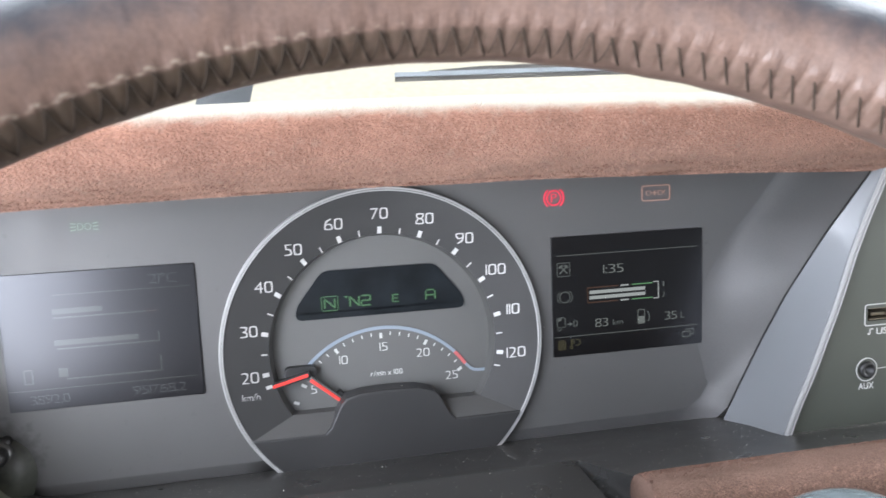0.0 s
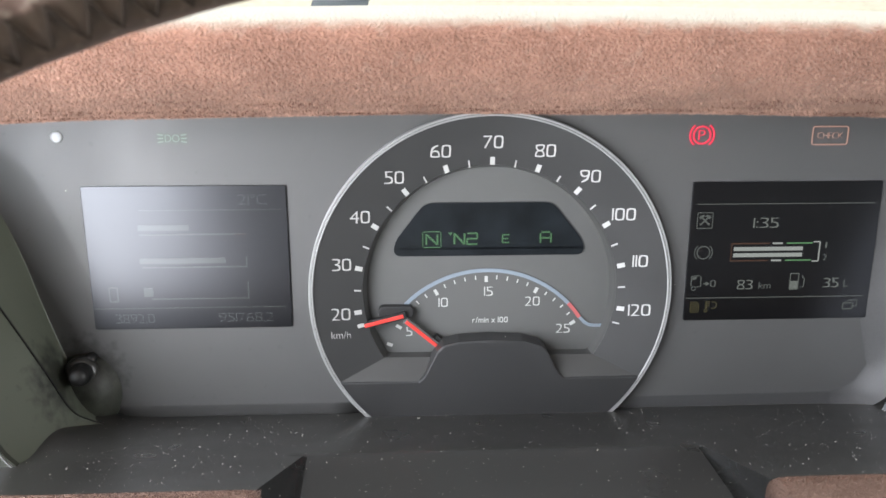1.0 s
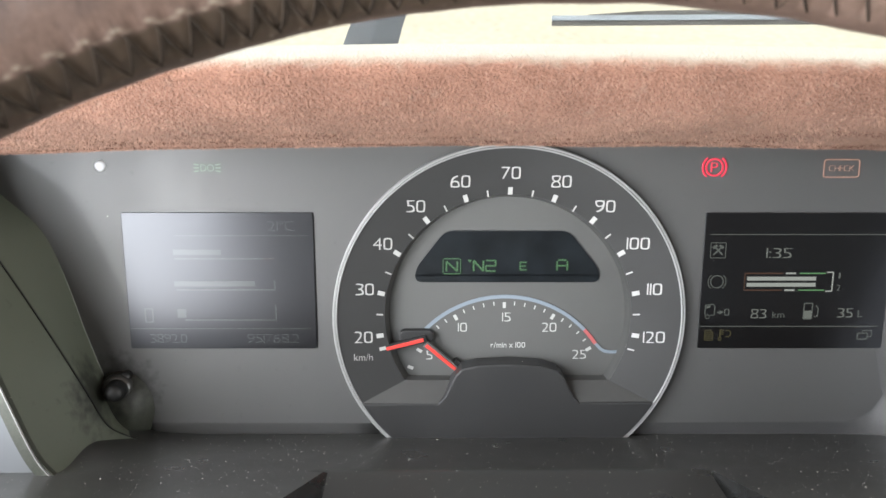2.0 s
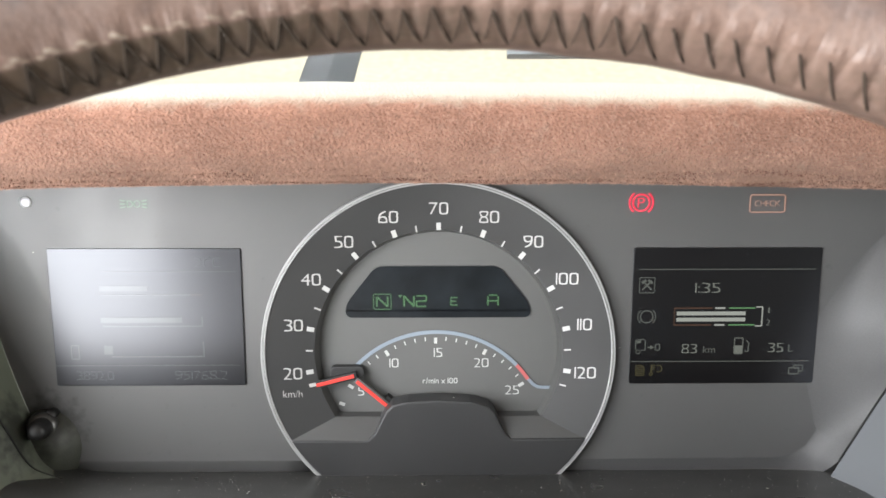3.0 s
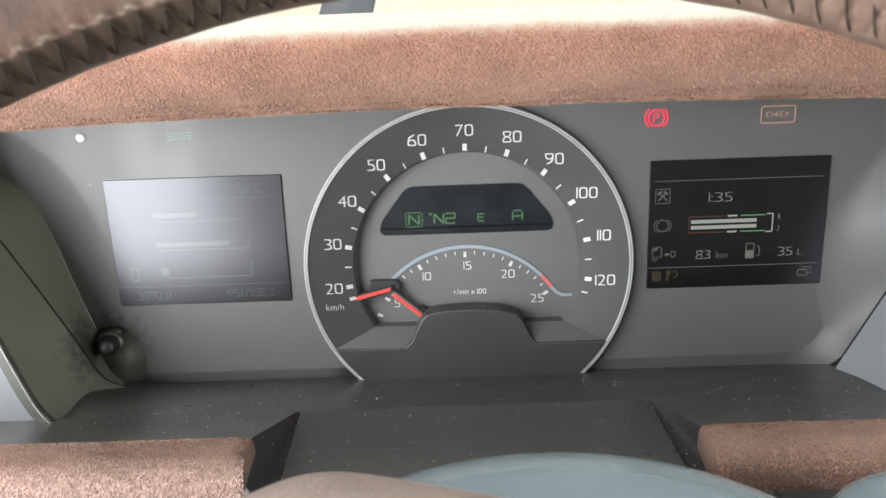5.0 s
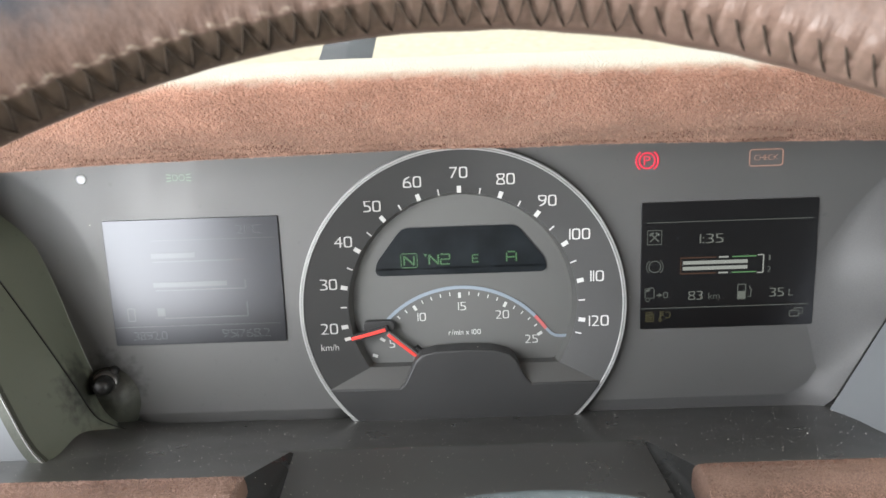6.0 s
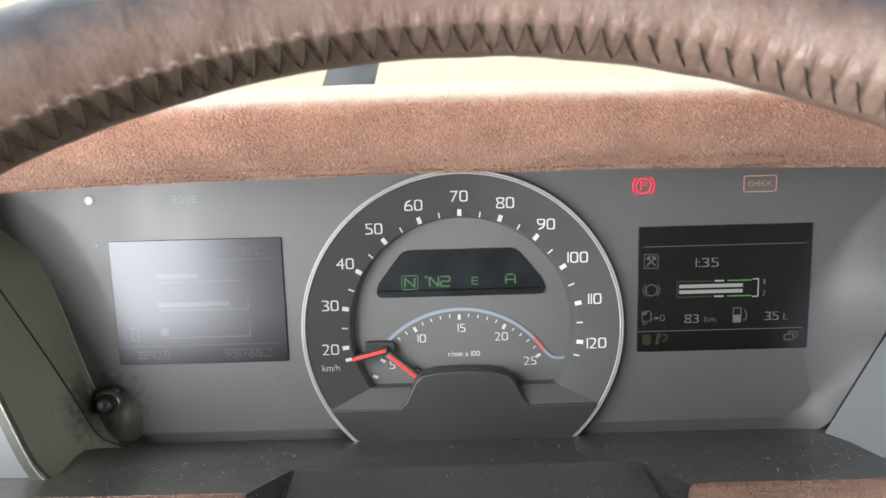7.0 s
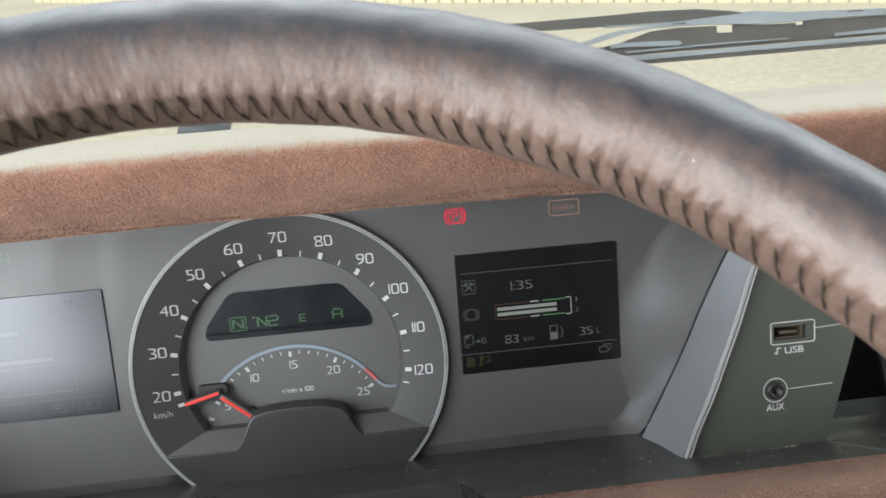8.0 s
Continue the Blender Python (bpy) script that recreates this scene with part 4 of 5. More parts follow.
line(R, 0.092, 0.727, 0.112, 0.727, 0.0005, G_DIM)
x, z = at(R, 0.117, 0.727)
part("screen_icon", plate([(x - 0.0008, z + 0.0009), (x - 0.0008, z - 0.0009), (x + 0.0008, z)], SY - 0.00005, SY), G_DIM, R)
x, z = at(R, 0.050, 0.727)
for dx in (-0.0006,):
    part("screen_icon", ribbon(arc(x + dx, z - 0.0018, 0.0008, 0, 350, 12), 0.0003, SY - 0.00005, SY), G_DIM, R)
words(R, "0", 0.145, 0.727, 0.0026, 0.0020, G_DIM)
words(R, "83", 0.318, 0.738, 0.0036, 0.0060, G_TEXT)
words(R, "km", 0.425, 0.745, 0.0026, 0.0046, G_DIM)
frame_marks(R, 0.560, 0.660, 0.605, 0.775, 0.0004, G_DIM)
line(R, 0.582, 0.715, 0.582, 0.780, 0.0030, G_TEXT, "screen_icon")
x, z = at(R, 0.618, 0.72)
part("screen_icon", ribbon([(x, z - 0.002), (x + 0.0012, z - 0.0022), (x + 0.0014, z + 0.001), (x + 0.0004, z + 0.0024)], 0.0004, SY - 0.00005, SY), G_DIM, R)
words(R, "35", 0.785, 0.732, 0.0036, 0.0060, G_TEXT)
words(R, "L", 0.867, 0.738, 0.0028, 0.0018, G_DIM)
x, z = at(R, 0.055, 0.90)
part("screen_icon", ribbon([(x - 0.0015, z - 0.0020), (x - 0.0015, z + 0.0020), (x + 0.0006, z + 0.0020), (x + 0.0016, z + 0.0010), (x + 0.0016, z - 0.0020), (x - 0.0015, z - 0.0020)], 0.0004, SY - 0.00005, SY), G_OLIVE, R)
for k in (-0.0012, -0.0004, 0.0004, 0.0012):
    part("screen_icon", bar(x - 0.0012, z + k, x + 0.0012, z + k, 0.0004, SY - 0.00005, SY), G_OLIVE, R)
x, z = at(R, 0.128, 0.895)
part("screen_icon", joined(bar(x - 0.0008, z - 0.0012, x - 0.0008, z + 0.0020, 0.0005, SY - 0.00005, SY), *[bar(x - 0.0005, z + k, x + 0.0006, z + k, 0.0004, SY - 0.00005, SY) for k in (0.0002, 0.0010, 0.0018)], ribbon(arc(x - 0.0008, z - 0.0017, 0.0006, 0, 350, 12), 0.0004, SY - 0.00005, SY), ribbon(arc(x + 0.0020, z + 0.0004, 0.0013, -120, 120, 14), 0.0004, SY - 0.00005, SY)), G_OLIVE, R)
frame_marks(R, 0.865, 0.885, 0.918, 0.93, 0.0004, G_DIM)
x, z = at(R, 0.9, 0.865)
part("screen_icon", ribbon([(x - 0.0008, z - 0.0007), (x - 0.0008, z), (x + 0.0028, z), (x + 0.0028, z - 0.0024), (x + 0.0015, z - 0.0024)], 0.0004, SY - 0.00005, SY), G_DIM, R)
L = left_screen
words(L, "21°C", 0.83, 0.095, 0.0036, 0.0104, G_FAINT)
line(L, 0.27, 0.165, 0.97, 0.165, 0.0003, G_DIM)
line(L, 0.26, 0.285, 0.51, 0.285, 0.0020, G_DIM, "level_bar")
line(L, 0.265, 0.332, 0.73, 0.332, 0.0005, G_DIM)
line(L, 0.73, 0.332, 0.79, 0.332, 0.0005, G_ORANGE)
line(L, 0.255, 0.515, 0.68, 0.515, 0.0020, G_DIM, "level_bar")
line(L, 0.265, 0.560, 0.785, 0.560, 0.0005, G_DIM)
line(L, 0.785, 0.490, 0.785, 0.560, 0.0005, G_DIM)
line(L, 0.262, 0.735, 0.308, 0.735, 0.0034, G_DIM, "level_bar")
line(L, 0.30, 0.785, 0.785, 0.785, 0.0005, G_DIM)
line(L, 0.785, 0.67, 0.785, 0.785, 0.0005, G_DIM)
frame_marks(L, 0.09, 0.70, 0.13, 0.80, 0.0005, G_DIM)
line(L, 0.0, 0.85, 0.97, 0.85, 0.0003, G_DIM)
words(L, "3892,0", 0.205, 0.925, 0.0034, 0.0140, G_FAINT)
words(L, "951768,2", 0.765, 0.925, 0.0034, 0.0200, G_FAINT)

# warning lamps on the face
FY = -0.0001
px, pz = 0.0757, 0.0421
lamp = part("parking_brake_lamp", ribbon(arc(px, pz, 0.0031, 0, 358, 40), 0.0006, FY - 0.0002, FY), G_RED, cluster, "lit red parking brake lamp")
part("lamp_letter", lettering("P", px, pz, FY, 0.0036, 0.0026), G_RED, lamp)
for s in (0, 180):
    part("lamp_bracket", ribbon(arc(px, pz, 0.0044, s - 52, s + 52, 16), 0.0006, FY - 0.0002, FY), G_RED, lamp)
check = part("check_lamp", ribbon([*rounded(0.1166, 0.1298, 0.0385, 0.0450, 0.0009, 3), (0.1298, 0.0441)], 0.0004, FY - 0.0002, FY), G_AMBER, cluster, "dim amber lamp")
part("lamp_letter", lettering("CHECK", 0.1232, 0.0418, FY, 0.0021, 0.0094, square=0.7), G_AMBER, check)
tail = part("side_light_lamp", lettering("DO", -0.1130, 0.0418, FY, 0.0026, 0.0050), G_GREENDIM, cluster, "dim green lamp")
for s in (-1, 1):
    for k in (-1, 0, 1):
        part("lamp_ray", bar(-0.1130 + s * 0.0031, 0.0418 + 0.0011 * k, -0.1130 + s * 0.0050, 0.0418 + 0.0014 * k, 0.0004, FY - 0.0002, FY), G_GREENDIM, tail)
part("light_sensor", lathe([(0.0022, 0), (0.0022, 0.0002), (0.0016, 0.0004)], pose(-0.1526, 0.0, 0.0425, 90, 0, 0), 24), G_SPOT, cluster, "pale round lens", smooth=True)
knob = part("reset_knob", lathe([(0.0042, 0.000), (0.0040, 0.0030), (0.0034, 0.0036), (0.0033, 0.0070), (0.0031, 0.0080), (0.0025, 0.0088), (0.0016, 0.0092), (0.0006, 0.0094)], pose(-0.1508, -0.0065, -0.0428, 80, 0, 14), 32), M_BLACK, cluster, "black push knob", smooth=True)
part("knob_boss", lathe([(1.06, -0.2), (1.02, 0.02), (0.96, 0.14), (0.88, 0.36), (0.77, 0.62), (0.62, 0.84), (0.42, 0.96), (0.18, 1.0)], Matrix.Translation((-0.1520, 0.0, -0.0525)) @ Matrix.Diagonal((0.0125, 0.0088, 0.0145, 1.0)) @ pose(0, 0, 0, 90), 40), M_BOSS, cluster, "grimy olive-charcoal moulded boss", smooth=True)
part("boss_clip", lathe([(0.0022, -0.001), (0.0022, 0.0030), (0.0016, 0.0040), (0.0006, 0.0043)], pose(-0.1488, 0.0, -0.0392, 90), 20), M_BLACK, cluster, "small black clip", smooth=True)
part("knob_collar", lathe([(0.0060, -0.004), (0.0057, -0.001), (0.0049, 0.0006), (0.0040, 0.0009)], pose(-0.1508, -0.0065, -0.0428, 80, 0, 14), 32), M_SHELF, cluster, "grimy dark collar", smooth=True)

# sockets
usb = part("usb_socket", box(0.1913, 0.2047, -0.040, -0.030, -0.0120, -0.0066), M_BLACK, usb_panel, "usb socket")
part("contact_tongue", box(0.1948, 0.2018, -0.0470, -0.040, -0.0104, -0.0090, 0.0003), M_METAL, usb_panel, "worn contact tongue")
part("socket_shell", joined(box(0.1930, 0.2035, -0.0480, -0.040, -0.0118, -0.0113), box(0.1930, 0.2035, -0.0480, -0.040, -0.0072, -0.0068), box(0.2030, 0.2036, -0.0480, -0.040, -0.0118, -0.0068)), M_METAL, usb_panel, "dull metal shell")
SKY_Y = -0.0491
part("socket_outline", ribbon([*rounded(0.1900, 0.2078, -0.0137, -0.0050, 0.0010, 3), (0.2078, -0.0060)], 0.0004, SKY_Y - 0.0002, SKY_Y), M_WHITE, usb_panel, "white printed frame")
part("socket_text", lettering("USB", 0.1995, -0.0163, SKY_Y, 0.0026, 0.0076, thin=0.008, square=0.35), M_WHITE, usb_panel)
part("socket_icon", joined(bar(0.1925, -0.0170, 0.1925, -0.0152, 0.0004, SKY_Y - 0.0002, SKY_Y), bar(0.1925, -0.0152, 0.1940, -0.0152, 0.0004, SKY_Y - 0.0002, SKY_Y), bar(0.1915, -0.0172, 0.1926, -0.0172, 0.0006, SKY_Y - 0.0002, SKY_Y)), M_WHITE, usb_panel)
part("socket_line", bar(0.2078, -0.0085, 0.2190, -0.0080, 0.0003, SKY_Y - 0.0002, SKY_Y), M_WHITE, usb_panel)
part("aux_socket", lathe([(0.0020, 0.0), (0.0036, 0.0), (0.0036, 0.006), (0.0032, 0.0066), (0.0020, 0.0066), (0.0018, 0.0010)], pose(0.1915, -0.0440, -0.0321, 90, 0, 0), 28), M_BLACK, usb_panel, "black aux jack", smooth=True)
part("socket_outline", ribbon(arc(0.1915, -0.0321, 0.0048, 0, 359, 40), 0.0004, SKY_Y - 0.0002, SKY_Y), M_WHITE, usb_panel, "white printed ring")
part("socket_text", lettering("AUX", 0.1915, -0.0390, SKY_Y, 0.0026, 0.0072, thin=0.008, square=0.35), M_WHITE, usb_panel)
part("socket_line", bar(0.1963, -0.0321, 0.2150, -0.0316, 0.0003, SKY_Y - 0.0002, SKY_Y), M_WHITE, usb_panel)

# ---- steering wheel ----
WC, WT, WR, WB = Vector((-0.0007, -0.2616, -0.0349)), 0.7122, 0.1774, 0.01415
WU, WN, WX = Vector((0, math.sin(WT), math.cos(WT))), Vector((0, -math.cos(WT), math.sin(WT))), Vector((1, 0, 0))
wheel = thing("steering_wheel", "brown leather steering wheel with black cross stitching", "steering wheel", tuple(WC))


def on_rim(theta, phi, r):
    out = WX * math.sin(theta) + WU * math.cos(theta)
    return WC + out * (WR + r * math.cos(phi)) + WN * (r * math.sin(phi))


RIM_STEPS = 96


def rim_mesh():
    nf = RIM_STEPS
    pitch = radians(1.75)
    turns = [*np.linspace(-80, 80, 2800), *np.linspace(80.4, 279.6, 300)]
    nt = len(turns)
    rows = []
    for th in (radians(d) for d in turns):
        row = []
        for k in range(nf):
            ph = 2 * math.pi * k / nf
            seam = math.degrees(ph) - 180
            r = WB
            pucker = math.exp(-((seam / 17) ** 2))
            r -= (0.00035 + 0.0003 * smoothstep(0.35, 0.6, th)) * pucker * (0.5 + 0.5 * math.cos(2 * math.pi * th / pitch)) ** 3
            wr = math.exp(-(((seam + 19 + 6 * noise.noise((th * 60, 4, 4))) / 9) ** 2))
            r += wr * (0.00009 * noise.noise((th * 230, seam * 0.10, 3)) + 0.00014 * abs(noise.noise((th * 400, seam * 0.14, 8)))) + 0.0003 * noise.noise((th * 20, math.cos(ph) * 2, math.sin(ph) * 2))
            r += 0.00006 * math.exp(-(((seam + 45) / 30) ** 2)) * noise.noise((th * 110, seam * 0.16, 6))
            r += 0.00028 * math.exp(-(((seam + 18) / 4.5) ** 2)) * (0.5 - 0.5 * math.cos(2 * math.pi * th / pitch)) * (1 + 0.5 * noise.noise((th * 90, 2, 5)))
            r -= 0.00030 * math.exp(-((seam / 13) ** 4))
            row.append(on_rim(th, ph, r))
        rows.append(row)
    bm = bmesh.new()
    vs = [[bm.verts.new(p) for p in row] for row in rows]
    for i in range(nt):
        a, b = vs[i], vs[(i + 1) % nt]
        for k in range(nf):
            j = (k + 1) % nf
            bm.faces.new((a[k], b[k], b[j], a[j]))
    return bm


rim = part("rim", rim_mesh(), M_RIM, wheel, "brown leather rim, blackened by wear on its outer side", smooth=True)


def rim_angle(i):
    """Angles round the tube and along the rim of a vertex, in degrees and in stitches."""
    return 360 * (i % RIM_STEPS) / RIM_STEPS, (-80 + 160 * min(1.0, (i // RIM_STEPS) / 2799)) / 1.75


def seam_soil(i):
    """Grime in the seam's band, with a scalloped upper edge between the stitches, stronger on the driver's left."""
    ph, along = rim_angle(i)
    edge = 164.5 + 3.0 * abs(math.cos(math.pi * along))
    return smoothstep(edge - 2.0, edge + 2.5, ph) * smoothstep(222, 206, ph) * (1.0 - 0.6 * smoothstep(-12, 10, along))


def seam_scuff(i):
    """The pale rubbed ridge over the seam's scallops and the rubbed spots between the stitch ends below, on the driver's left."""
    ph, along = rim_angle(i)
    edge = 164.5 + 3.0 * abs(math.cos(math.pi * along))
    ridge = math.exp(-(((ph - edge + 3.0) / 2.6) ** 2)) * (0.45 + 0.55 * abs(math.sin(math.pi * along)))
    spots = 0.8 * math.exp(-(((ph - 205) / 3.5) ** 2)) * max(0.0, math.cos(2 * math.pi * along)) ** 3
    return (ridge + spots) * (1.0 - smoothstep(-14, 8, along))


wear_tone = rim.data.attributes.new("wear_tone", "FLOAT", "POINT")
wear_tone.data.foreach_set("value", [math.exp(-((((rim_angle(i)[0] - 86 + 180) % 360 - 180) / 40) ** 2)) for i in range(len(rim.data.vertices))])
soil = rim.data.attributes.new("stain", "FLOAT", "POINT")
soil.data.foreach_set("value", [seam_soil(i) for i in range(len(rim.data.vertices))])
scuff = rim.data.attributes.new("scuff", "FLOAT", "POINT")
scuff.data.foreach_set("value", [seam_scuff(i) for i in range(len(rim.data.vertices))])


def stitch_mesh(lean, f0, f1, w):
    """One thread of the seam at the top of the rim, bent over the leather."""
    bm = bmesh.new()
    rows = []
    for i in range(7):
        s = i / 6
        ph, th = radians(f0 + (f1 - f0) * s), radians(lean * (s - 0.5))
        lift = 0.0002 + 0.0004 * math.sin(math.pi * s)
        c = on_rim(th, ph, WB - 0.0004 + lift) - WC
        n = (on_rim(th, ph, WB + 0.01) - WC - c).normalized()
        rows.append([bm.verts.new(c + (WX * math.cos(a) + n * math.sin(a)) * w) for a in (2 * math.pi * q / 6 for q in range(6))])
    for a, b in zip(rows, rows[1:]):
        for k in range(6):
            bm.faces.new((a[k], a[(k + 1) % 6], b[(k + 1) % 6], b[k]))
    bm.faces.new(rows[0])
    bm.faces.new(rows[-1][::-1])
    bmesh.ops.recalc_face_normals(bm, faces=bm.faces)
    me = bpy.data.meshes.new("stitch")
    bm.to_mesh(me)
    bm.free()
    me.materials.append(M_THREAD)
    me.polygons.foreach_set("use_smooth", [True] * len(me.polygons))
    return me


def stitches():
    faint = stitch_mesh(-0.5, 169, 203, 0.00011)
    strong, weak, slant = stitch_mesh(1.25, 166, 204, 0.00025), stitch_mesh(-0.7, 168, 203, 0.00023), stitch_mesh(1.4, 169, 202, 0.00027)
    for i in range(-62, 63):
        for me in (strong, weak) if i < -5 else (strong, faint) if i < 7 else (slant,):
            th = radians(1.75 * (i + (0.5 if me in (weak, faint) else 0.0)) + 0.06 * math.sin(i * 2.3))
            st = new("stitch", me)
            st.parent = rim
            turn = Matrix.Rotation(th, 4, -WN)
            st.matrix_basis = Matrix.Translation(WC) @ turn


# ---- wheel hub and column ----
def hub_mesh():
    edge = spline([(-0.064, -0.02, 0), (-0.0625, 0.040, 0), (-0.0575, 0.0635, 0), (-0.0500, 0.0722, 0), (-0.040, 0.0772, 0), (-0.030, 0.0788, 0), (-0.020, 0.0777, 0), (-0.010, 0.0758, 0), (0.002, 0.0733, 0), (0.015, 0.0708, 0), (0.029, 0.0675, 0), (0.042, 0.0595, 0), (0.052, 0.043, 0), (0.058, 0.010, 0), (0.056, -0.03, 0), (0.040, -0.055, 0), (0.0, -0.062, 0), (-0.042, -0.052, 0)], 5)
    rows = []
    for s, d in ((0.40, -0.012), (0.62, -0.015), (0.80, -0.0205), (0.90, -0.0265), (0.965, -0.035), (1.0, -0.045), (0.99, -0.056), (0.95, -0.068)):
        rows.append([WC + WX * ((p.x + 0.005) * s - 0.005) + WU * (p.y * s) + WN * d for p in edge])
    bm = loft(rows, close=True)
    bm.verts.ensure_lookup_table()
    n = len(edge)
    bm.faces.new([bm.verts[i] for i in range(n)])
    bm.faces.new([bm.verts[len(bm.verts) - n + i] for i in range(n)])
    return bm


part("hub_cover", hub_mesh(), M_HUB, wheel, "faded brown leather airbag cover", smooth=True)
for side in (-1, 1):
    rows = []
    for s in np.linspace(0, 1, 10):
        x = side * (0.055 + 0.112 * s)
        w = 0.030 - 0.012 * s
        c = WC + WX * x + WU * (-0.02 + 0.0 * s) + WN * (-0.012 + 0.012 * s)
        rows.append([c + WU * (w * math.cos(a)) + WN * (0.007 * math.sin(a)) for a in (2 * math.pi * q / 20 for q in range(20))])
    part("spoke", loft(rows, close=True), M_BLACK, wheel, "black spoke", smooth=True)

column = thing("steering_column", "grey-green plastic steering column shroud under the wheel", "steering column", (0, -0.12, -0.12))


def dome(c, r, m=None, n=40):
    bm = bmesh.new()
    bmesh.ops.create_uvsphere(bm, u_segments=n, v_segments=n // 2, radius=1.0, matrix=Matrix.LocRotScale(c, None, r))
    return bm


part("shroud", dome((0.018, -0.1528, -0.068), (0.085, 0.060, 0.040), n=64), M_SHROUD, column, smooth=True)
part("column_tube", lathe([(0.055, -0.05), (0.055, 0.26)], Matrix.Translation((0.0, -0.150, -0.090)) @ Matrix.Rotation(radians(180 - 20), 4, "X"), 32), M_SHROUD, column, smooth=True)
stalk = part("stalk", joined(dome((0.117, -0.130, -0.057), (0.026, 0.020, 0.017)), lathe([(0.010, 0.0), (0.009, 0.10)], Matrix.Translation((0.03, -0.135, -0.080)) @ Matrix.Rotation(radians(80), 4, "Y"), 20)), M_SHROUD, column, "grey-green stalk", smooth=True)

# ---- outside the glass: wiper and bracket ----
def blade_run(points, y, depth):
    """A strip along (x, lower z, upper z) with some depth."""
    return loft([[(x, y, a), (x, y + depth, a), (x, y + depth, b), (x, y, b)] for x, a, b in points], close=True)


wiper = thing("windscreen_wiper", "weathered grey windscreen wiper resting low on the glass", "wiper", (0.25, 0.25, 0.11))
part("blade", blade_run([(0.048 + 0.56 * i / 20, 0.1128 + 0.004 * i / 20, 0.1158 + 0.004 * i / 20) for i in range(21)], 0.246, 0.004), M_BRIDGE, wiper, "dark rubber blade")
part("blade_holder", blade_run([(0.048 + 0.56 * i / 20, 0.1160 + 0.004 * i / 20, 0.1192 + 0.004 * i / 20) for i in range(21)], 0.245, 0.006), M_WIPER, wiper, "grey blade holder")
part("holder_plate", blade_run([(0.072, 0.1194, 0.1200), (0.110, 0.1200, 0.1225), (0.190, 0.1205, 0.1240), (0.233, 0.1210, 0.1310), (0.255, 0.1214, 0.1375), (0.276, 0.1216, 0.1388), (0.3060, 0.1216, 0.1380)], 0.2475, 0.003), M_BRIDGE, wiper, "dark holder plate")
part("holder_plate", blade_run([(0.3060, 0.1216, 0.1330), (0.3193, 0.1218, 0.1325)], 0.2475, 0.003), M_BRIDGE, wiper, "dark holder plate")
part("holder_plate", blade_run([(0.3193, 0.1218, 0.1380), (0.3420, 0.1220, 0.1365), (0.3675, 0.1222, 0.1360)], 0.2475, 0.003), M_BRIDGE, wiper, "dark holder plate")
part("holder_plate", blade_run([(0.3675, 0.1222, 0.1343), (0.3746, 0.1222, 0.1346)], 0.2475, 0.003), M_BRIDGE, wiper, "dark holder plate")
part("holder_plate", blade_run([(0.3746, 0.1222, 0.1372), (0.408, 0.1224, 0.1372), (0.4387, 0.1226, 0.1366), (0.60, 0.1236, 0.1360)], 0.2475, 0.003), M_BRIDGE, wiper, "dark holder plate")
part("arm", blade_run([(0.180, 0.1235, 0.1265), (0.2196, 0.1333, 0.1373), (0.2334, 0.1364, 0.1396), (0.2549, 0.1393, 0.1414), (0.2764, 0.1396, 0.1427), (0.2981, 0.1392, 0.1441), (0.3198, 0.1380, 0.1451), (0.3309, 0.1372, 0.1466), (0.3637, 0.1368, 0.1437), (0.3859, 0.1373, 0.1431), (0.4082, 0.1375, 0.1424), (0.4387, 0.1366, 0.1416), (0.60, 0.1360, 0.1420)], 0.244, 0.004), M_WIPER, wiper, "grey painted arm")
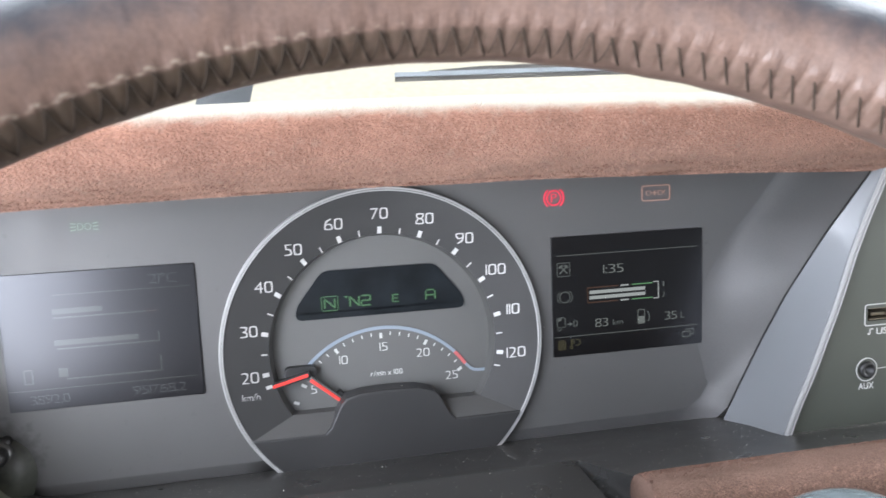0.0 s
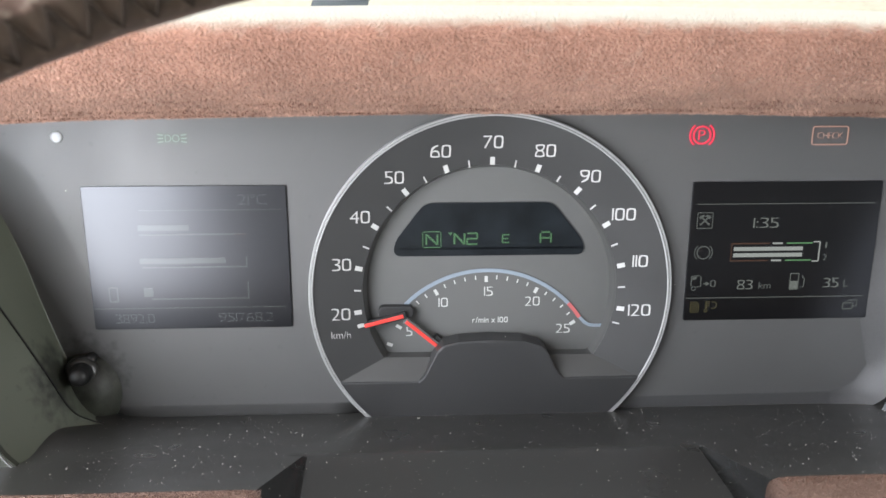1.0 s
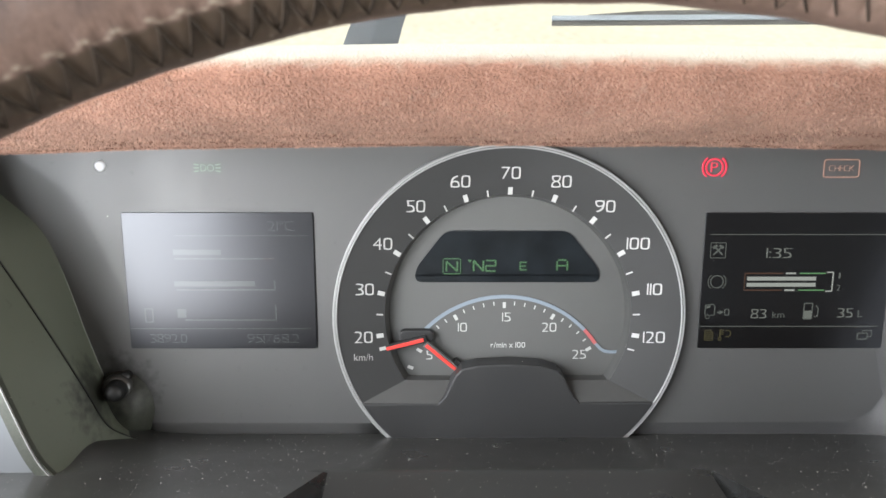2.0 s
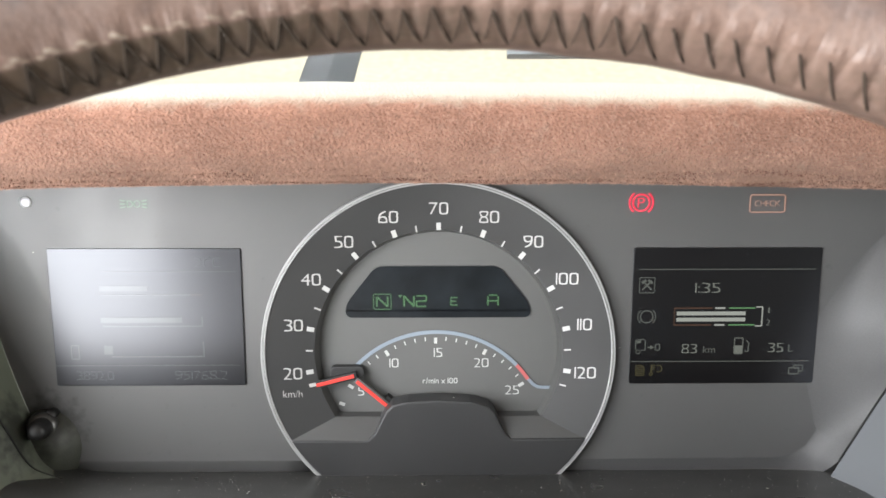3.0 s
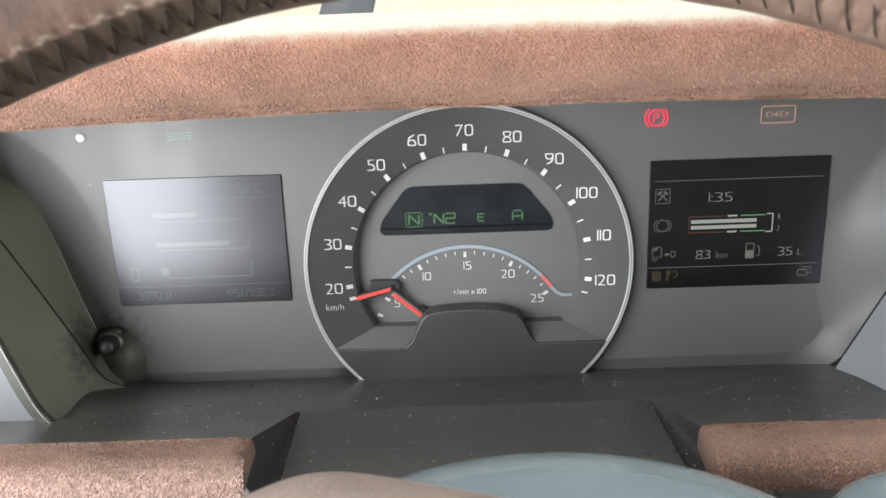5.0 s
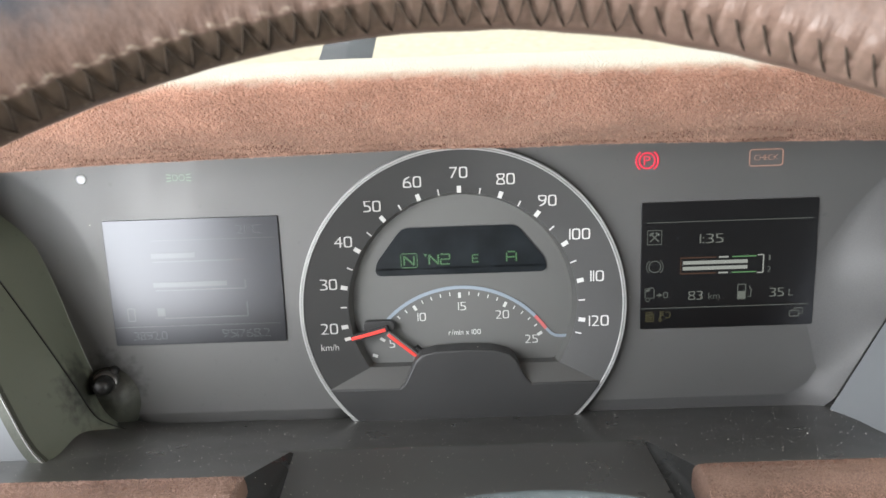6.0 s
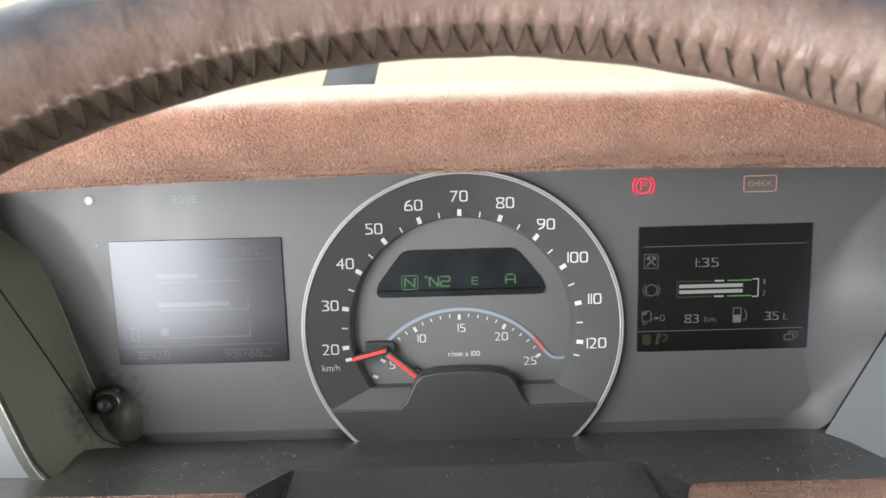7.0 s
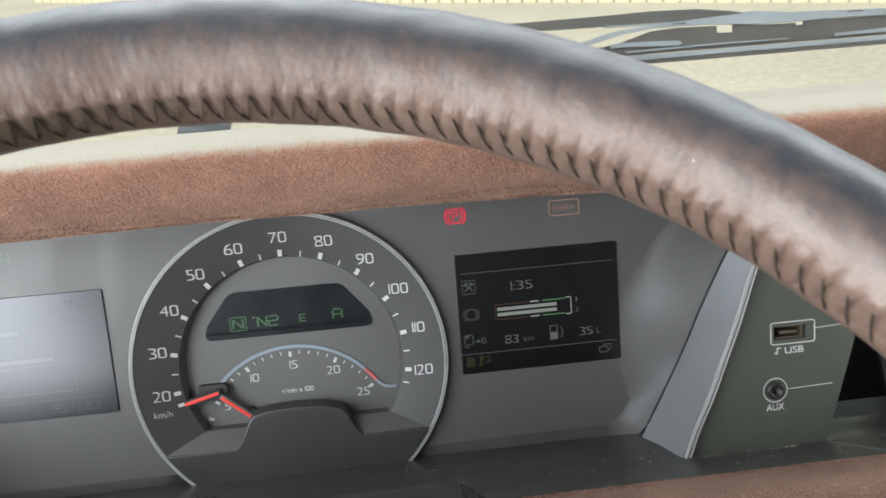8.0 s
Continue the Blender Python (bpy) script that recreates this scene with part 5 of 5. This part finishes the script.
for x in (0.2700, 0.4060):
    part("arm_slot", box(x, x + 0.011, 0.2434, 0.2445, 0.1408, 0.1416), M_BRACKET, wiper, "dark slot")
part("spring_cover", blade_run([(0.085, 0.1440, 0.1500), (0.176, 0.1445, 0.1510), (0.2228, 0.1443, 0.1516), (0.2583, 0.1439, 0.1525), (0.2933, 0.1436, 0.1518), (0.3198, 0.1448, 0.1488), (0.3331, 0.1455, 0.1460)], 0.253, 0.006), M_BRIDGE, wiper, "dark spring cover")
part("cover_edge", blade_run([(0.2228, 0.1432, 0.1442), (0.2583, 0.1428, 0.1438), (0.2870, 0.1428, 0.1434)], 0.2525, 0.004), M_WIPER, wiper, "pale edge of the cover")
part("clip", blade_run([(0.2240, 0.1268, 0.1298), (0.2323, 0.1273, 0.1305), (0.2550, 0.1263, 0.1300), (0.2751, 0.1258, 0.1292), (0.2775, 0.1268, 0.1280)], 0.2440, 0.003), M_WIPER, wiper, "grey clip")
part("clip", blade_run([(0.3977, 0.1240, 0.1262), (0.4180, 0.1244, 0.1268), (0.4371, 0.1246, 0.1275), (0.60, 0.1250, 0.1282)], 0.2440, 0.003), M_WIPER, wiper, "grey clip")
part("rail", blade_run([(0.2354, 0.1230, 0.1242), (0.2700, 0.1236, 0.1248), (0.3096, 0.1243, 0.1254), (0.3600, 0.1246, 0.1252)], 0.2445, 0.002), M_WIPER, wiper, "thin grey rail")
bracket = thing("mirror_bracket", "dark grey bracket outside the windscreen", "bracket", (-0.07, 0.26, 0.09))
p_left = spline([(-0.1005, 0.075, 0), (-0.0940, 0.095, 0), (-0.083, 0.121, 0), (-0.071, 0.136, 0), (-0.030, 0.147, 0), (0.07, 0.156, 0)], 5)
p_right = spline([(-0.0640, 0.075, 0), (-0.0570, 0.095, 0), (-0.0495, 0.120, 0), (-0.042, 0.1270, 0), (-0.020, 0.1305, 0), (0.07, 0.140, 0)], 5)
part("arm", thick(loft([[(a.x, 0.262, a.y), ((a.x + b.x) / 2, 0.2612, (a.y + b.y) / 2), (b.x, 0.262, b.y)] for a, b in zip(p_left, p_right)]), 0.006), M_BRACKET, bracket)

stitches()
